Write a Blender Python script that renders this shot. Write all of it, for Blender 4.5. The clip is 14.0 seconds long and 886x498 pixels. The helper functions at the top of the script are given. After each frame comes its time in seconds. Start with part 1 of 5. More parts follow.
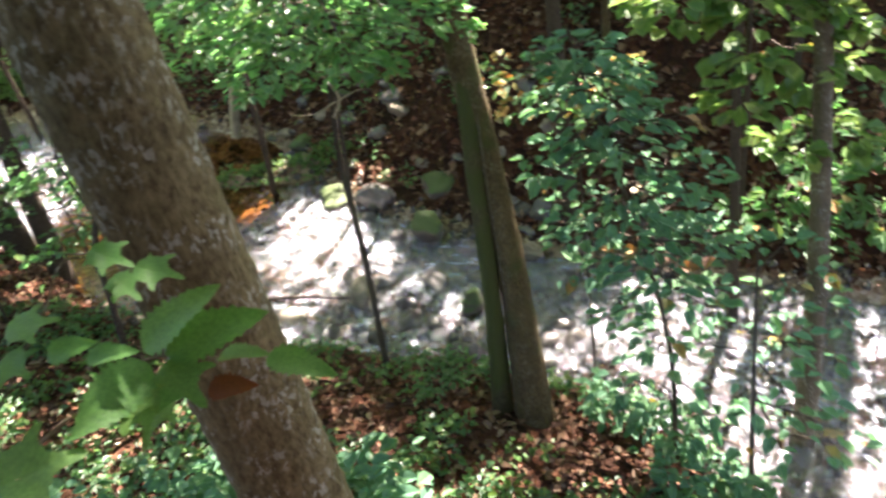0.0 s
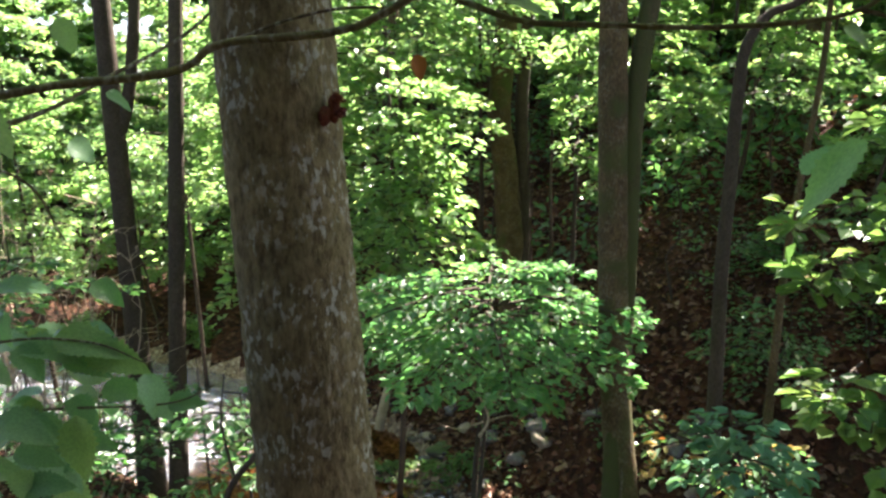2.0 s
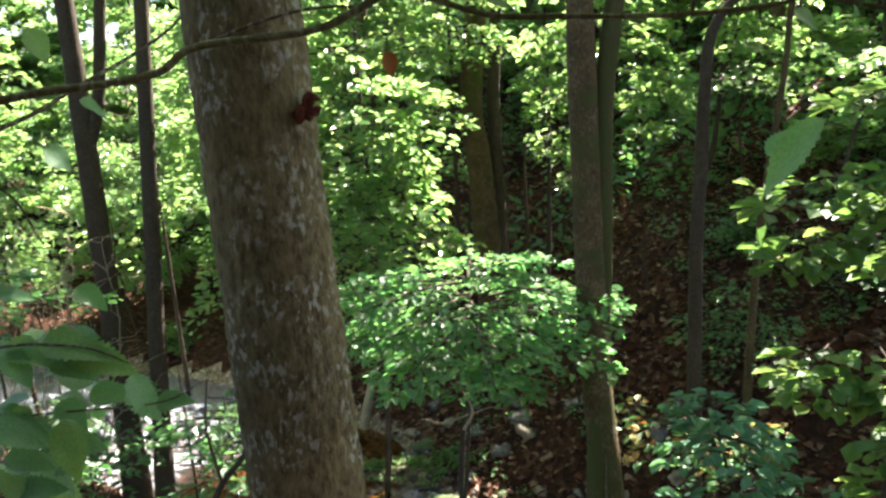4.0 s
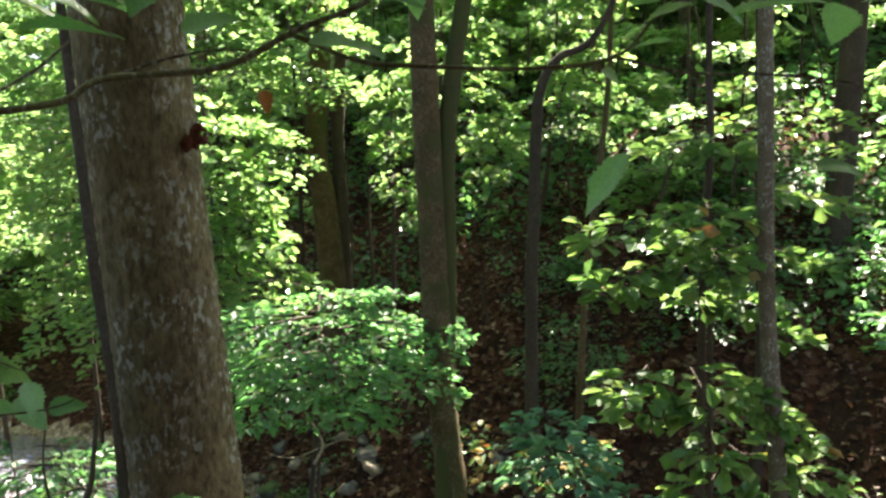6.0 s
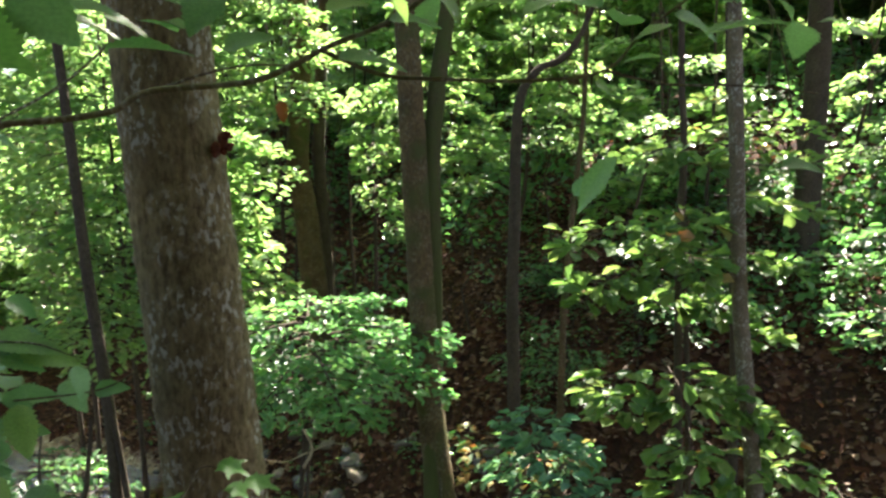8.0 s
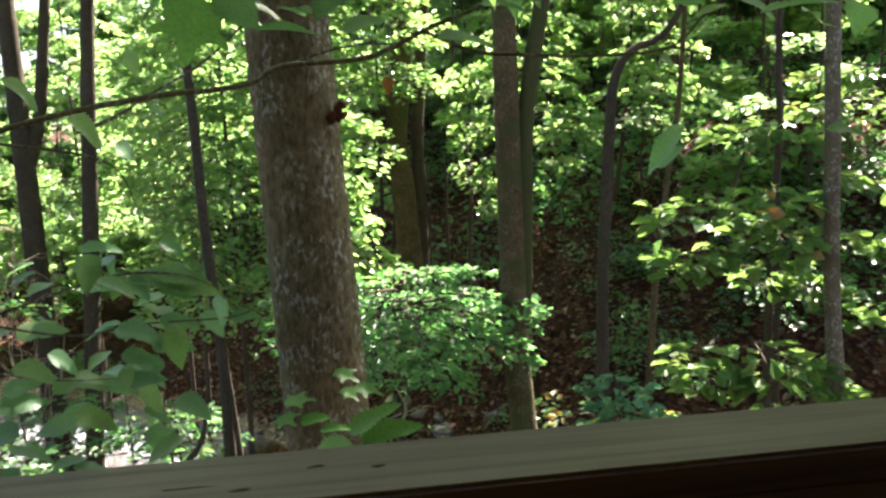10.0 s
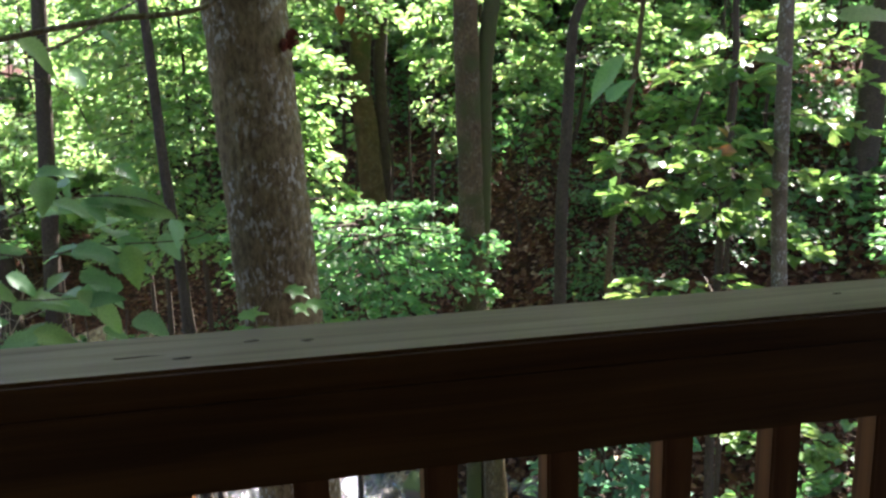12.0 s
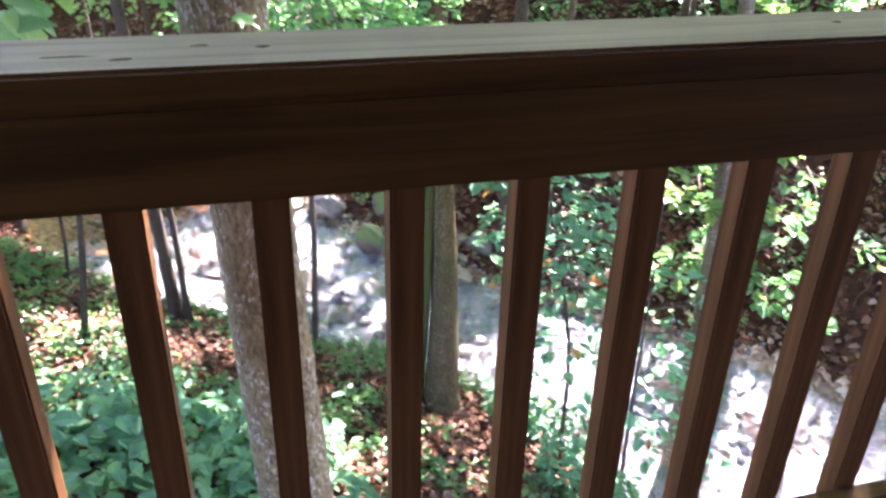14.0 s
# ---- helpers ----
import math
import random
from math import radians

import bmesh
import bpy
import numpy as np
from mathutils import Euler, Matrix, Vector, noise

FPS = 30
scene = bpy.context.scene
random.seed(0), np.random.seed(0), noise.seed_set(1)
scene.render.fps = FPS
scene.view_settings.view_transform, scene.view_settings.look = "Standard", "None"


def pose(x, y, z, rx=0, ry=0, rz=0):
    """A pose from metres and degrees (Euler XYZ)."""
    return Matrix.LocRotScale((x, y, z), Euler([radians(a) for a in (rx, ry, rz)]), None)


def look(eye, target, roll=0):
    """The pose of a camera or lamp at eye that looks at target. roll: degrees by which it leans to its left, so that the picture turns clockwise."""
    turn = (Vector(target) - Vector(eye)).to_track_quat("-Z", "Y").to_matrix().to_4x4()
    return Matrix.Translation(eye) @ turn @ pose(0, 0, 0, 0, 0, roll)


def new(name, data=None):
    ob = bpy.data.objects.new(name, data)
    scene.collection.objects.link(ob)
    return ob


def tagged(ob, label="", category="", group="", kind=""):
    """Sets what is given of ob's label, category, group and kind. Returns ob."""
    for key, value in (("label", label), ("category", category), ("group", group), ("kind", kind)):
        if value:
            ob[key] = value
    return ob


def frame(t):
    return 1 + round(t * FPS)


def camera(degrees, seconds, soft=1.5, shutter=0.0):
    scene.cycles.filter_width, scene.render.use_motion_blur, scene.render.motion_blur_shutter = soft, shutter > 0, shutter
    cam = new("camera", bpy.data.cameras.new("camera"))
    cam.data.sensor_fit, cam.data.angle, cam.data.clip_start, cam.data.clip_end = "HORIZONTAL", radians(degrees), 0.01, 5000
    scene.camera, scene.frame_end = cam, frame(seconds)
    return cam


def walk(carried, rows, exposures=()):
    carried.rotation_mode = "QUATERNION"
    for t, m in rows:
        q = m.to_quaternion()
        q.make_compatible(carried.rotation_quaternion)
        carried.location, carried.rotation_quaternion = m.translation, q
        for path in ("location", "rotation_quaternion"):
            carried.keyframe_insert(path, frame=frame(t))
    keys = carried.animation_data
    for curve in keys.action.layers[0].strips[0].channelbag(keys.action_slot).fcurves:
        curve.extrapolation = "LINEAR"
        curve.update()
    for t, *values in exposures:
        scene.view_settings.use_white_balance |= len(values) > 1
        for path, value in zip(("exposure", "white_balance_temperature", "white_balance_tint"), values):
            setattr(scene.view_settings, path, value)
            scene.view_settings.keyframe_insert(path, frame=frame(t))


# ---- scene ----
cam = camera(57.3, 14.0, soft=2.6, shutter=0.5)
PATH = [
    (0, (0.252, 0.177, 1.248), (0.632, 1.818, 0.170), -11.64),
    (0.5, (0.226, 0.145, 1.275), (0.477, 1.872, 0.296), -9.08),
    (1, (0.212, 0.126, 1.314), (0.441, 1.985, 0.613), -5.26),
    (1.5, (0.195, 0.123, 1.341), (0.388, 2.064, 0.897), -1.40),
    (2, (0.184, 0.081, 1.363), (0.360, 2.046, 1.034), -1.20),
    (2.5, (0.179, 0.058, 1.369), (0.398, 2.019, 1.039), -1.40),
    (3, (0.177, 0.079, 1.356), (0.405, 2.029, 0.974), -3.25),
    (3.2, (0.182, 0.075, 1.358), (0.406, 2.029, 0.991), -3.35),
    (5.3, (0.126, -0.080, 1.337), (0.452, 1.868, 1.019), -0.93),
    (5.5, (0.100, -0.108, 1.328), (0.574, 1.810, 1.018), -2.22),
    (6, (0.054, -0.220, 1.334), (0.672, 1.665, 1.084), -1.99),
    (6.5, (0.061, -0.298, 1.333), (0.665, 1.595, 1.104), -0.61),
    (7, (0.047, -0.345, 1.331), (0.662, 1.547, 1.120), 0.23),
    (7.5, (-0.013, -0.367, 1.331), (0.691, 1.492, 1.106), -1.25),
    (8, (-0.095, -0.394, 1.317), (0.582, 1.474, 1.094), -2.28),
    (8.5, (-0.109, -0.455, 1.308), (0.423, 1.458, 1.064), -1.80),
    (8.7, (-0.096, -0.486, 1.304), (0.384, 1.437, 1.038), -0.79),
    (10.8, (-0.205, -0.815, 1.258), (0.252, 1.115, 1.008), -2.59),
    (11, (-0.205, -0.827, 1.256), (0.288, 1.095, 1.003), -2.42),
    (11.5, (-0.165, -0.830, 1.229), (0.341, 1.056, 0.796), -2.08),
    (12, (-0.147, -0.828, 1.234), (0.375, 1.060, 0.831), -1.41),
    (12.5, (-0.155, -0.826, 1.237), (0.378, 1.066, 0.871), -1.23),
    (13, (-0.155, -0.824, 1.206), (0.409, 1.021, 0.678), -0.57),
    (13.5, (-0.137, -0.794, 1.177), (0.392, 0.947, 0.347), -0.46),
    (14, (-0.152, -0.772, 1.167), (0.422, 0.889, 0.213), 1.52),
]
walk(cam, [(t, look(eye, aim, roll)) for t, eye, aim, roll in PATH],
     [(0.0, 3.75, 6700, 22), (1.0, 3.72, 6600, 20), (1.5, 3.35, 6600, 18), (3.0, 3.35, 6500, 17), (5.5, 3.3, 6750, 13), (8.5, 3.38, 6750, 13), (11.0, 3.5, 6600, 20), (12.7, 3.75, 5800, 32), (13.3, 4.5, 5700, 40), (14.0, 5.02, 5850, 38)])

# ---- world and sun ----
SUN_AZ, SUN_EL = 46.0, 50.0          # degrees to the right of +y, degrees above the horizon
TO_SUN = Vector((math.sin(radians(SUN_AZ)) * math.cos(radians(SUN_EL)),
                 math.cos(radians(SUN_AZ)) * math.cos(radians(SUN_EL)), math.sin(radians(SUN_EL))))
world = bpy.data.worlds.new("daylight")
scene.world = world
world.use_nodes = True
wn = world.node_tree.nodes
sky = wn.new("ShaderNodeTexSky")
sky.sky_type, sky.sun_disc = "NISHITA", False
sky.sun_elevation, sky.sun_rotation = radians(SUN_EL), radians(SUN_AZ)
sky.air_density, sky.dust_density, sky.ozone_density = 1.0, 2.5, 1.0
world.node_tree.links.new(sky.outputs[0], wn["Background"].inputs[0])
wn["Background"].inputs[1].default_value = 0.05
lamp = bpy.data.lights.new("sun", "SUN")
lamp.energy, lamp.angle, lamp.color = 5.0, radians(0.53), (1.0, 0.94, 0.84)
sun = new("sun", lamp)
sun.matrix_world = look(TO_SUN * 60, (0, 0, 0))


# ---- materials ----
def shader(name):
    m = bpy.data.materials.new(name)
    m.use_nodes = True
    t = m.node_tree
    return m, t, t.nodes["Principled BSDF"]


def node(t, kind, **inputs):
    n = t.nodes.new(kind)
    for key, value in inputs.items():
        n.inputs[key.replace("_", " ")].default_value = value
    return n


def ramp(t, source, stops):
    r = t.nodes.new("ShaderNodeValToRGB")
    e = r.color_ramp.elements
    e[0].position, e[0].color = stops[0][0], (*stops[0][1], 1)
    e[1].position, e[1].color = stops[-1][0], (*stops[-1][1], 1)
    for p, c in stops[1:-1]:
        x = e.new(p)
        x.color = (*c, 1)
    t.links.new(source, r.inputs[0])
    return r


def coords(t, scale=(1, 1, 1)):
    c = t.nodes.new("ShaderNodeTexCoord")
    m = t.nodes.new("ShaderNodeMapping")
    m.inputs["Scale"].default_value = scale
    t.links.new(c.outputs["Object"], m.inputs[0])
    return m.outputs[0]


def mixed(t, a, b, fac, mode="MIX"):
    m = t.nodes.new("ShaderNodeMix")
    m.data_type, m.blend_type = "RGBA", mode
    for s, v in ((m.inputs[6], a), (m.inputs[7], b), (m.inputs[0], fac)):
        if isinstance(v, bpy.types.NodeSocket):
            t.links.new(v, s)
        else:
            s.default_value = v
    return m.outputs[2]


def bumped(t, p, source, strength, distance):
    b = node(t, "ShaderNodeBump", Strength=strength, Distance=distance)
    t.links.new(source, b.inputs["Height"])
    t.links.new(b.outputs[0], p.inputs["Normal"])


def bark(name, light, dark, fissure=26.0, lichen=0.0, moss=0.0, relief=0.012):
    m, t, p = shader(name)
    v = coords(t, (fissure * 2.2, fissure * 2.2, fissure * 0.95))
    n1 = node(t, "ShaderNodeTexNoise", Scale=1.0, Detail=7.0, Roughness=0.65)
    t.links.new(v, n1.inputs[0])
    v2 = coords(t)
    n2 = node(t, "ShaderNodeTexNoise", Scale=5.0, Detail=5.0)
    t.links.new(v2, n2.inputs[0])
    col = ramp(t, n1.outputs[0], [(0.33, dark), (0.5, [(a + b) / 2 for a, b in zip(light, dark)]), (0.68, light)]).outputs[0]
    big = ramp(t, n2.outputs[0], [(0.3, (0.72, 0.7, 0.68)), (0.7, (1.15, 1.12, 1.1))]).outputs[0]
    col = mixed(t, col, big, 1.0, "MULTIPLY")
    if lichen:
        vl = coords(t, (70, 70, 40))
        l1 = node(t, "ShaderNodeTexNoise", Scale=1.0, Detail=3.0)
        t.links.new(vl, l1.inputs[0])
        l2 = node(t, "ShaderNodeTexNoise", Scale=9.0, Detail=4.0)
        t.links.new(v2, l2.inputs[0])
        f1 = ramp(t, l1.outputs[0], [(0.53, (0, 0, 0)), (0.6, (1, 1, 1))]).outputs[0]
        f2 = ramp(t, l2.outputs[0], [(0.45, (0, 0, 0)), (0.57, (1, 1, 1))]).outputs[0]
        f = mixed(t, f1, f2, 1.0, "MULTIPLY")
        f = mixed(t, (0, 0, 0, 1), f, lichen)
        col = mixed(t, col, (0.4, 0.405, 0.34, 1), f)
    if moss:
        m1 = node(t, "ShaderNodeTexNoise", Scale=3.2, Detail=6.0)
        t.links.new(v2, m1.inputs[0])
        f = ramp(t, m1.outputs[0], [(0.62 - 0.3 * moss, (0, 0, 0)), (0.75 - 0.25 * moss, (1, 1, 1))]).outputs[0]
        col = mixed(t, col, (0.046, 0.053, 0.015, 1), f)
    t.links.new(col, p.inputs["Base Color"])
    p.inputs["Roughness"].default_value = 0.9
    p.inputs["Specular IOR Level"].default_value = 0.2
    bumped(t, p, n1.outputs[0], 1.0, relief)
    return m


def leaf(name, colours, trans, gloss=0.5, share=0.45, per_object=False):
    """A thin leaf: a reflecting face and light that shines through, its hue different from leaf to leaf."""
    m, t, p = shader(name)
    if per_object:
        r = t.nodes.new("ShaderNodeObjectInfo").outputs["Random"]
    else:
        r = t.nodes.new("ShaderNodeNewGeometry").outputs["Random Per Island"]
    k = len(colours)
    col = ramp(t, r, [(i / (k - 1), c) for i, c in enumerate(colours)]).outputs[0]
    thr = ramp(t, r, [(i / (len(trans) - 1), c) for i, c in enumerate(trans)]).outputs[0]
    n = node(t, "ShaderNodeTexNoise", Scale=22.0, Detail=3.0)
    t.links.new(coords(t), n.inputs[0])
    blot = ramp(t, n.outputs[0], [(0.3, (0.75, 0.78, 0.75)), (0.7, (1.1, 1.08, 1.0))]).outputs[0]
    col, thr = mixed(t, col, blot, 1.0, "MULTIPLY"), mixed(t, thr, blot, 1.0, "MULTIPLY")
    t.links.new(col, p.inputs["Base Color"])
    p.inputs["Roughness"].default_value = gloss
    p.inputs["Specular IOR Level"].default_value = 0.5 if gloss < 0.59 else 0.2
    bumped(t, p, n.outputs[0], 0.25, 0.004)
    tr = node(t, "ShaderNodeBsdfTranslucent")
    t.links.new(thr, tr.inputs[0])
    mx = node(t, "ShaderNodeMixShader", Fac=share)
    t.links.new(p.outputs[0], mx.inputs[1])
    t.links.new(tr.outputs[0], mx.inputs[2])
    t.links.new(mx.outputs[0], t.nodes["Material Output"].inputs[0])
    return m


GREEN = [(0.036, 0.085, 0.034), (0.052, 0.118, 0.042), (0.042, 0.1, 0.05), (0.085, 0.135, 0.04)]
GREEN_T = [(0.1, 0.31, 0.07), (0.16, 0.4, 0.09), (0.13, 0.36, 0.11), (0.27, 0.44, 0.1)]
m_leaf = leaf("leaf green", GREEN, GREEN_T, gloss=0.41, share=0.4)
m_leaf_layered = leaf("leaf layered", GREEN, [(0.13, 0.42, 0.1), (0.2, 0.52, 0.13), (0.17, 0.48, 0.15), (0.3, 0.55, 0.13)], gloss=0.43, share=0.45)
m_leaf_far = leaf("leaf far", [(0.05, 0.11, 0.035), (0.075, 0.145, 0.04), (0.06, 0.12, 0.055), (0.105, 0.165, 0.05)],
                  [(0.23, 0.5, 0.11), (0.37, 0.62, 0.17), (0.31, 0.56, 0.22), (0.52, 0.66, 0.2)], gloss=0.35, share=0.5)
m_leaf_blue = leaf("leaf bluish", [(0.08, 0.175, 0.112), (0.098, 0.205, 0.13), (0.09, 0.19, 0.095), (0.12, 0.22, 0.115)],
                   [(0.09, 0.3, 0.13), (0.14, 0.37, 0.16), (0.12, 0.34, 0.11), (0.2, 0.4, 0.13)], gloss=0.62, share=0.35)
m_leaf_lime = leaf("leaf lime", [(0.045, 0.12, 0.025), (0.065, 0.145, 0.032), (0.058, 0.135, 0.028), (0.1, 0.165, 0.034)],
                   [(0.15, 0.32, 0.07), (0.22, 0.38, 0.08), (0.19, 0.36, 0.08), (0.32, 0.42, 0.11)], gloss=0.5, share=0.38)
m_leaf_autumn = leaf("leaf autumn", [(0.2, 0.19, 0.05), (0.24, 0.13, 0.04), (0.28, 0.23, 0.09), (0.15, 0.18, 0.05), (0.2, 0.06, 0.03)],
                     [(0.5, 0.34, 0.06), (0.5, 0.16, 0.04), (0.5, 0.36, 0.1), (0.4, 0.4, 0.06)], gloss=0.55, share=0.25)
m_leaf_near = leaf("leaf near", [(0.11, 0.225, 0.12), (0.15, 0.27, 0.16), (0.15, 0.25, 0.1)],
                   [(0.2, 0.46, 0.12), (0.26, 0.5, 0.16), (0.34, 0.54, 0.12)], gloss=0.42, share=0.45, per_object=True)
m_leaf_fresh = leaf("leaf fresh", [(0.1, 0.25, 0.07), (0.13, 0.29, 0.09), (0.15, 0.28, 0.07)],
                    [(0.2, 0.5, 0.08), (0.26, 0.54, 0.12), (0.34, 0.56, 0.08)], gloss=0.45, share=0.45, per_object=True)
m_leaf_withered = leaf("leaf withered", [(0.2, 0.065, 0.02), (0.24, 0.09, 0.025)], [(0.3, 0.09, 0.02), (0.34, 0.12, 0.03)], gloss=0.6, share=0.3, per_object=True)
m_litter = leaf("leaf litter", [(0.05, 0.022, 0.013), (0.13, 0.055, 0.034), (0.2, 0.125, 0.08), (0.035, 0.017, 0.012), (0.27, 0.19, 0.13), (0.11, 0.034, 0.017)],
                [(0.2, 0.08, 0.03), (0.3, 0.14, 0.06)], gloss=0.6, share=0.12)

m_bark_big = bark("bark grey brown", (0.275, 0.235, 0.125), (0.085, 0.071, 0.036), 30, lichen=0.85, relief=0.014)
m_bark_mid = bark("bark brown", (0.12, 0.086, 0.039), (0.038, 0.027, 0.012), 34, lichen=0.12, moss=0.27, relief=0.006)
m_bark_moss = bark("bark mossy", (0.09, 0.075, 0.035), (0.03, 0.027, 0.012), 34, moss=0.9, relief=0.006)
m_bark_grey = bark("bark grey", (0.15, 0.125, 0.08), (0.06, 0.05, 0.032), 40, lichen=0.5, relief=0.004)
m_bark_dark = bark("bark dark", (0.075, 0.058, 0.04), (0.025, 0.02, 0.014), 30, relief=0.006)
m_twig_olive = bark("bark olive", (0.17, 0.165, 0.075), (0.075, 0.07, 0.034), 50, lichen=0.3, relief=0.002)
m_twig_pale = bark("bark pale", (0.4, 0.33, 0.24), (0.2, 0.16, 0.11), 40, relief=0.002)


def soil():
    m, t, p = shader("forest soil")
    v = coords(t)
    n1 = node(t, "ShaderNodeTexVoronoi", Scale=13.0, Randomness=1.0)
    n2 = node(t, "ShaderNodeTexNoise", Scale=1.3, Detail=8.0, Roughness=0.65)
    n3 = node(t, "ShaderNodeTexNoise", Scale=30.0, Detail=6.0)
    for n in (n1, n2, n3):
        t.links.new(v, n.inputs[0])
    sep = t.nodes.new("ShaderNodeSeparateColor")
    t.links.new(n1.outputs["Color"], sep.inputs[0])
    flakes = ramp(t, sep.outputs[0], [(0.0, (0.012, 0.006, 0.004)), (0.35, (0.03, 0.011, 0.006)), (0.6, (0.055, 0.019, 0.009)),
                                      (0.82, (0.075, 0.033, 0.017)), (1.0, (0.11, 0.06, 0.035))]).outputs[0]
    dirt = ramp(t, n3.outputs[0], [(0.3, (0.011, 0.006, 0.004)), (0.7, (0.038, 0.02, 0.011))]).outputs[0]
    f = ramp(t, n2.outputs[0], [(0.36, (0, 0, 0)), (0.55, (1, 1, 1))]).outputs[0]
    t.links.new(mixed(t, dirt, flakes, f), p.inputs["Base Color"])
    p.inputs["Roughness"].default_value = 0.95
    p.inputs["Specular IOR Level"].default_value = 0.12
    add = t.nodes.new("ShaderNodeMath")
    add.operation = "ADD"
    t.links.new(n1.outputs["Distance"], add.inputs[0])
    t.links.new(n3.outputs[0], add.inputs[1])
    bumped(t, p, add.outputs[0], 0.9, 0.03)
    return m


def stone(name, light, dark, moss=0.0, gloss=0.75):
    m, t, p = shader(name)
    v = coords(t)
    n1 = node(t, "ShaderNodeTexNoise", Scale=9.0, Detail=9.0, Roughness=0.7)
    n2 = node(t, "ShaderNodeTexNoise", Scale=2.4, Detail=4.0)
    t.links.new(v, n1.inputs[0])
    t.links.new(v, n2.inputs[0])
    col = ramp(t, n1.outputs[0], [(0.3, dark), (0.7, light)]).outputs[0]
    ob = t.nodes.new("ShaderNodeObjectInfo")
    tone = ramp(t, ob.outputs["Random"], [(0, (0.75, 0.73, 0.7)), (0.5, (1, 0.97, 0.93)), (1, (1.15, 1.14, 1.15))]).outputs[0]
    col = mixed(t, col, tone, 1.0, "MULTIPLY")
    if moss:
        g = t.nodes.new("ShaderNodeNewGeometry")
        sx = t.nodes.new("ShaderNodeSeparateXYZ")
        t.links.new(g.outputs["Normal"], sx.inputs[0])
        mul = t.nodes.new("ShaderNodeMath")
        mul.operation = "MULTIPLY"
        t.links.new(sx.outputs[2], mul.inputs[0])
        t.links.new(n2.outputs[0], mul.inputs[1])
        f = ramp(t, mul.outputs[0], [(0.36 - 0.3 * moss, (0, 0, 0)), (0.5 - 0.3 * moss, (1, 1, 1))]).outputs[0]
        col = mixed(t, col, (0.05, 0.075, 0.018, 1), f)
    t.links.new(col, p.inputs["Base Color"])
    p.inputs["Roughness"].default_value = gloss
    bumped(t, p, n1.outputs[0], 0.7, 0.02)
    return m


def gravel():
    m, t, p = shader("creek gravel")
    v = coords(t)
    n1 = node(t, "ShaderNodeTexVoronoi", Scale=17.0, Randomness=1.0)
    n2 = node(t, "ShaderNodeTexNoise", Scale=2.0, Detail=6.0)
    t.links.new(v, n1.inputs[0])
    t.links.new(v, n2.inputs[0])
    sep = t.nodes.new("ShaderNodeSeparateColor")
    t.links.new(n1.outputs["Color"], sep.inputs[0])
    stones = ramp(t, sep.outputs[0], [(0, (0.09, 0.06, 0.038)), (0.4, (0.18, 0.125, 0.075)), (0.75, (0.27, 0.205, 0.135)), (1, (0.4, 0.35, 0.28))]).outputs[0]
    tone = ramp(t, n2.outputs[0], [(0.35, (0.7, 0.6, 0.45)), (0.65, (1.1, 1.05, 1.0))]).outputs[0]
    t.links.new(mixed(t, stones, tone, 1.0, "MULTIPLY"), p.inputs["Base Color"])
    p.inputs["Roughness"].default_value = 0.7
    bumped(t, p, n1.outputs["Distance"], 0.8, 0.03)
    return m


m_soil = soil()
m_gravel = gravel()
m_stone = stone("creek stone", (0.27, 0.225, 0.16), (0.09, 0.075, 0.055))
m_stone_pale = stone("pale stone", (0.5, 0.44, 0.36), (0.25, 0.21, 0.17))
m_stone_wet = stone("wet stone", (0.13, 0.115, 0.10), (0.045, 0.04, 0.036), gloss=0.25)
m_stone_moss = stone("mossy stone", (0.12, 0.105, 0.08), (0.05, 0.044, 0.034), moss=0.75)


RIFFLE = 23.2          # where the riffle begins, as counted along the stream


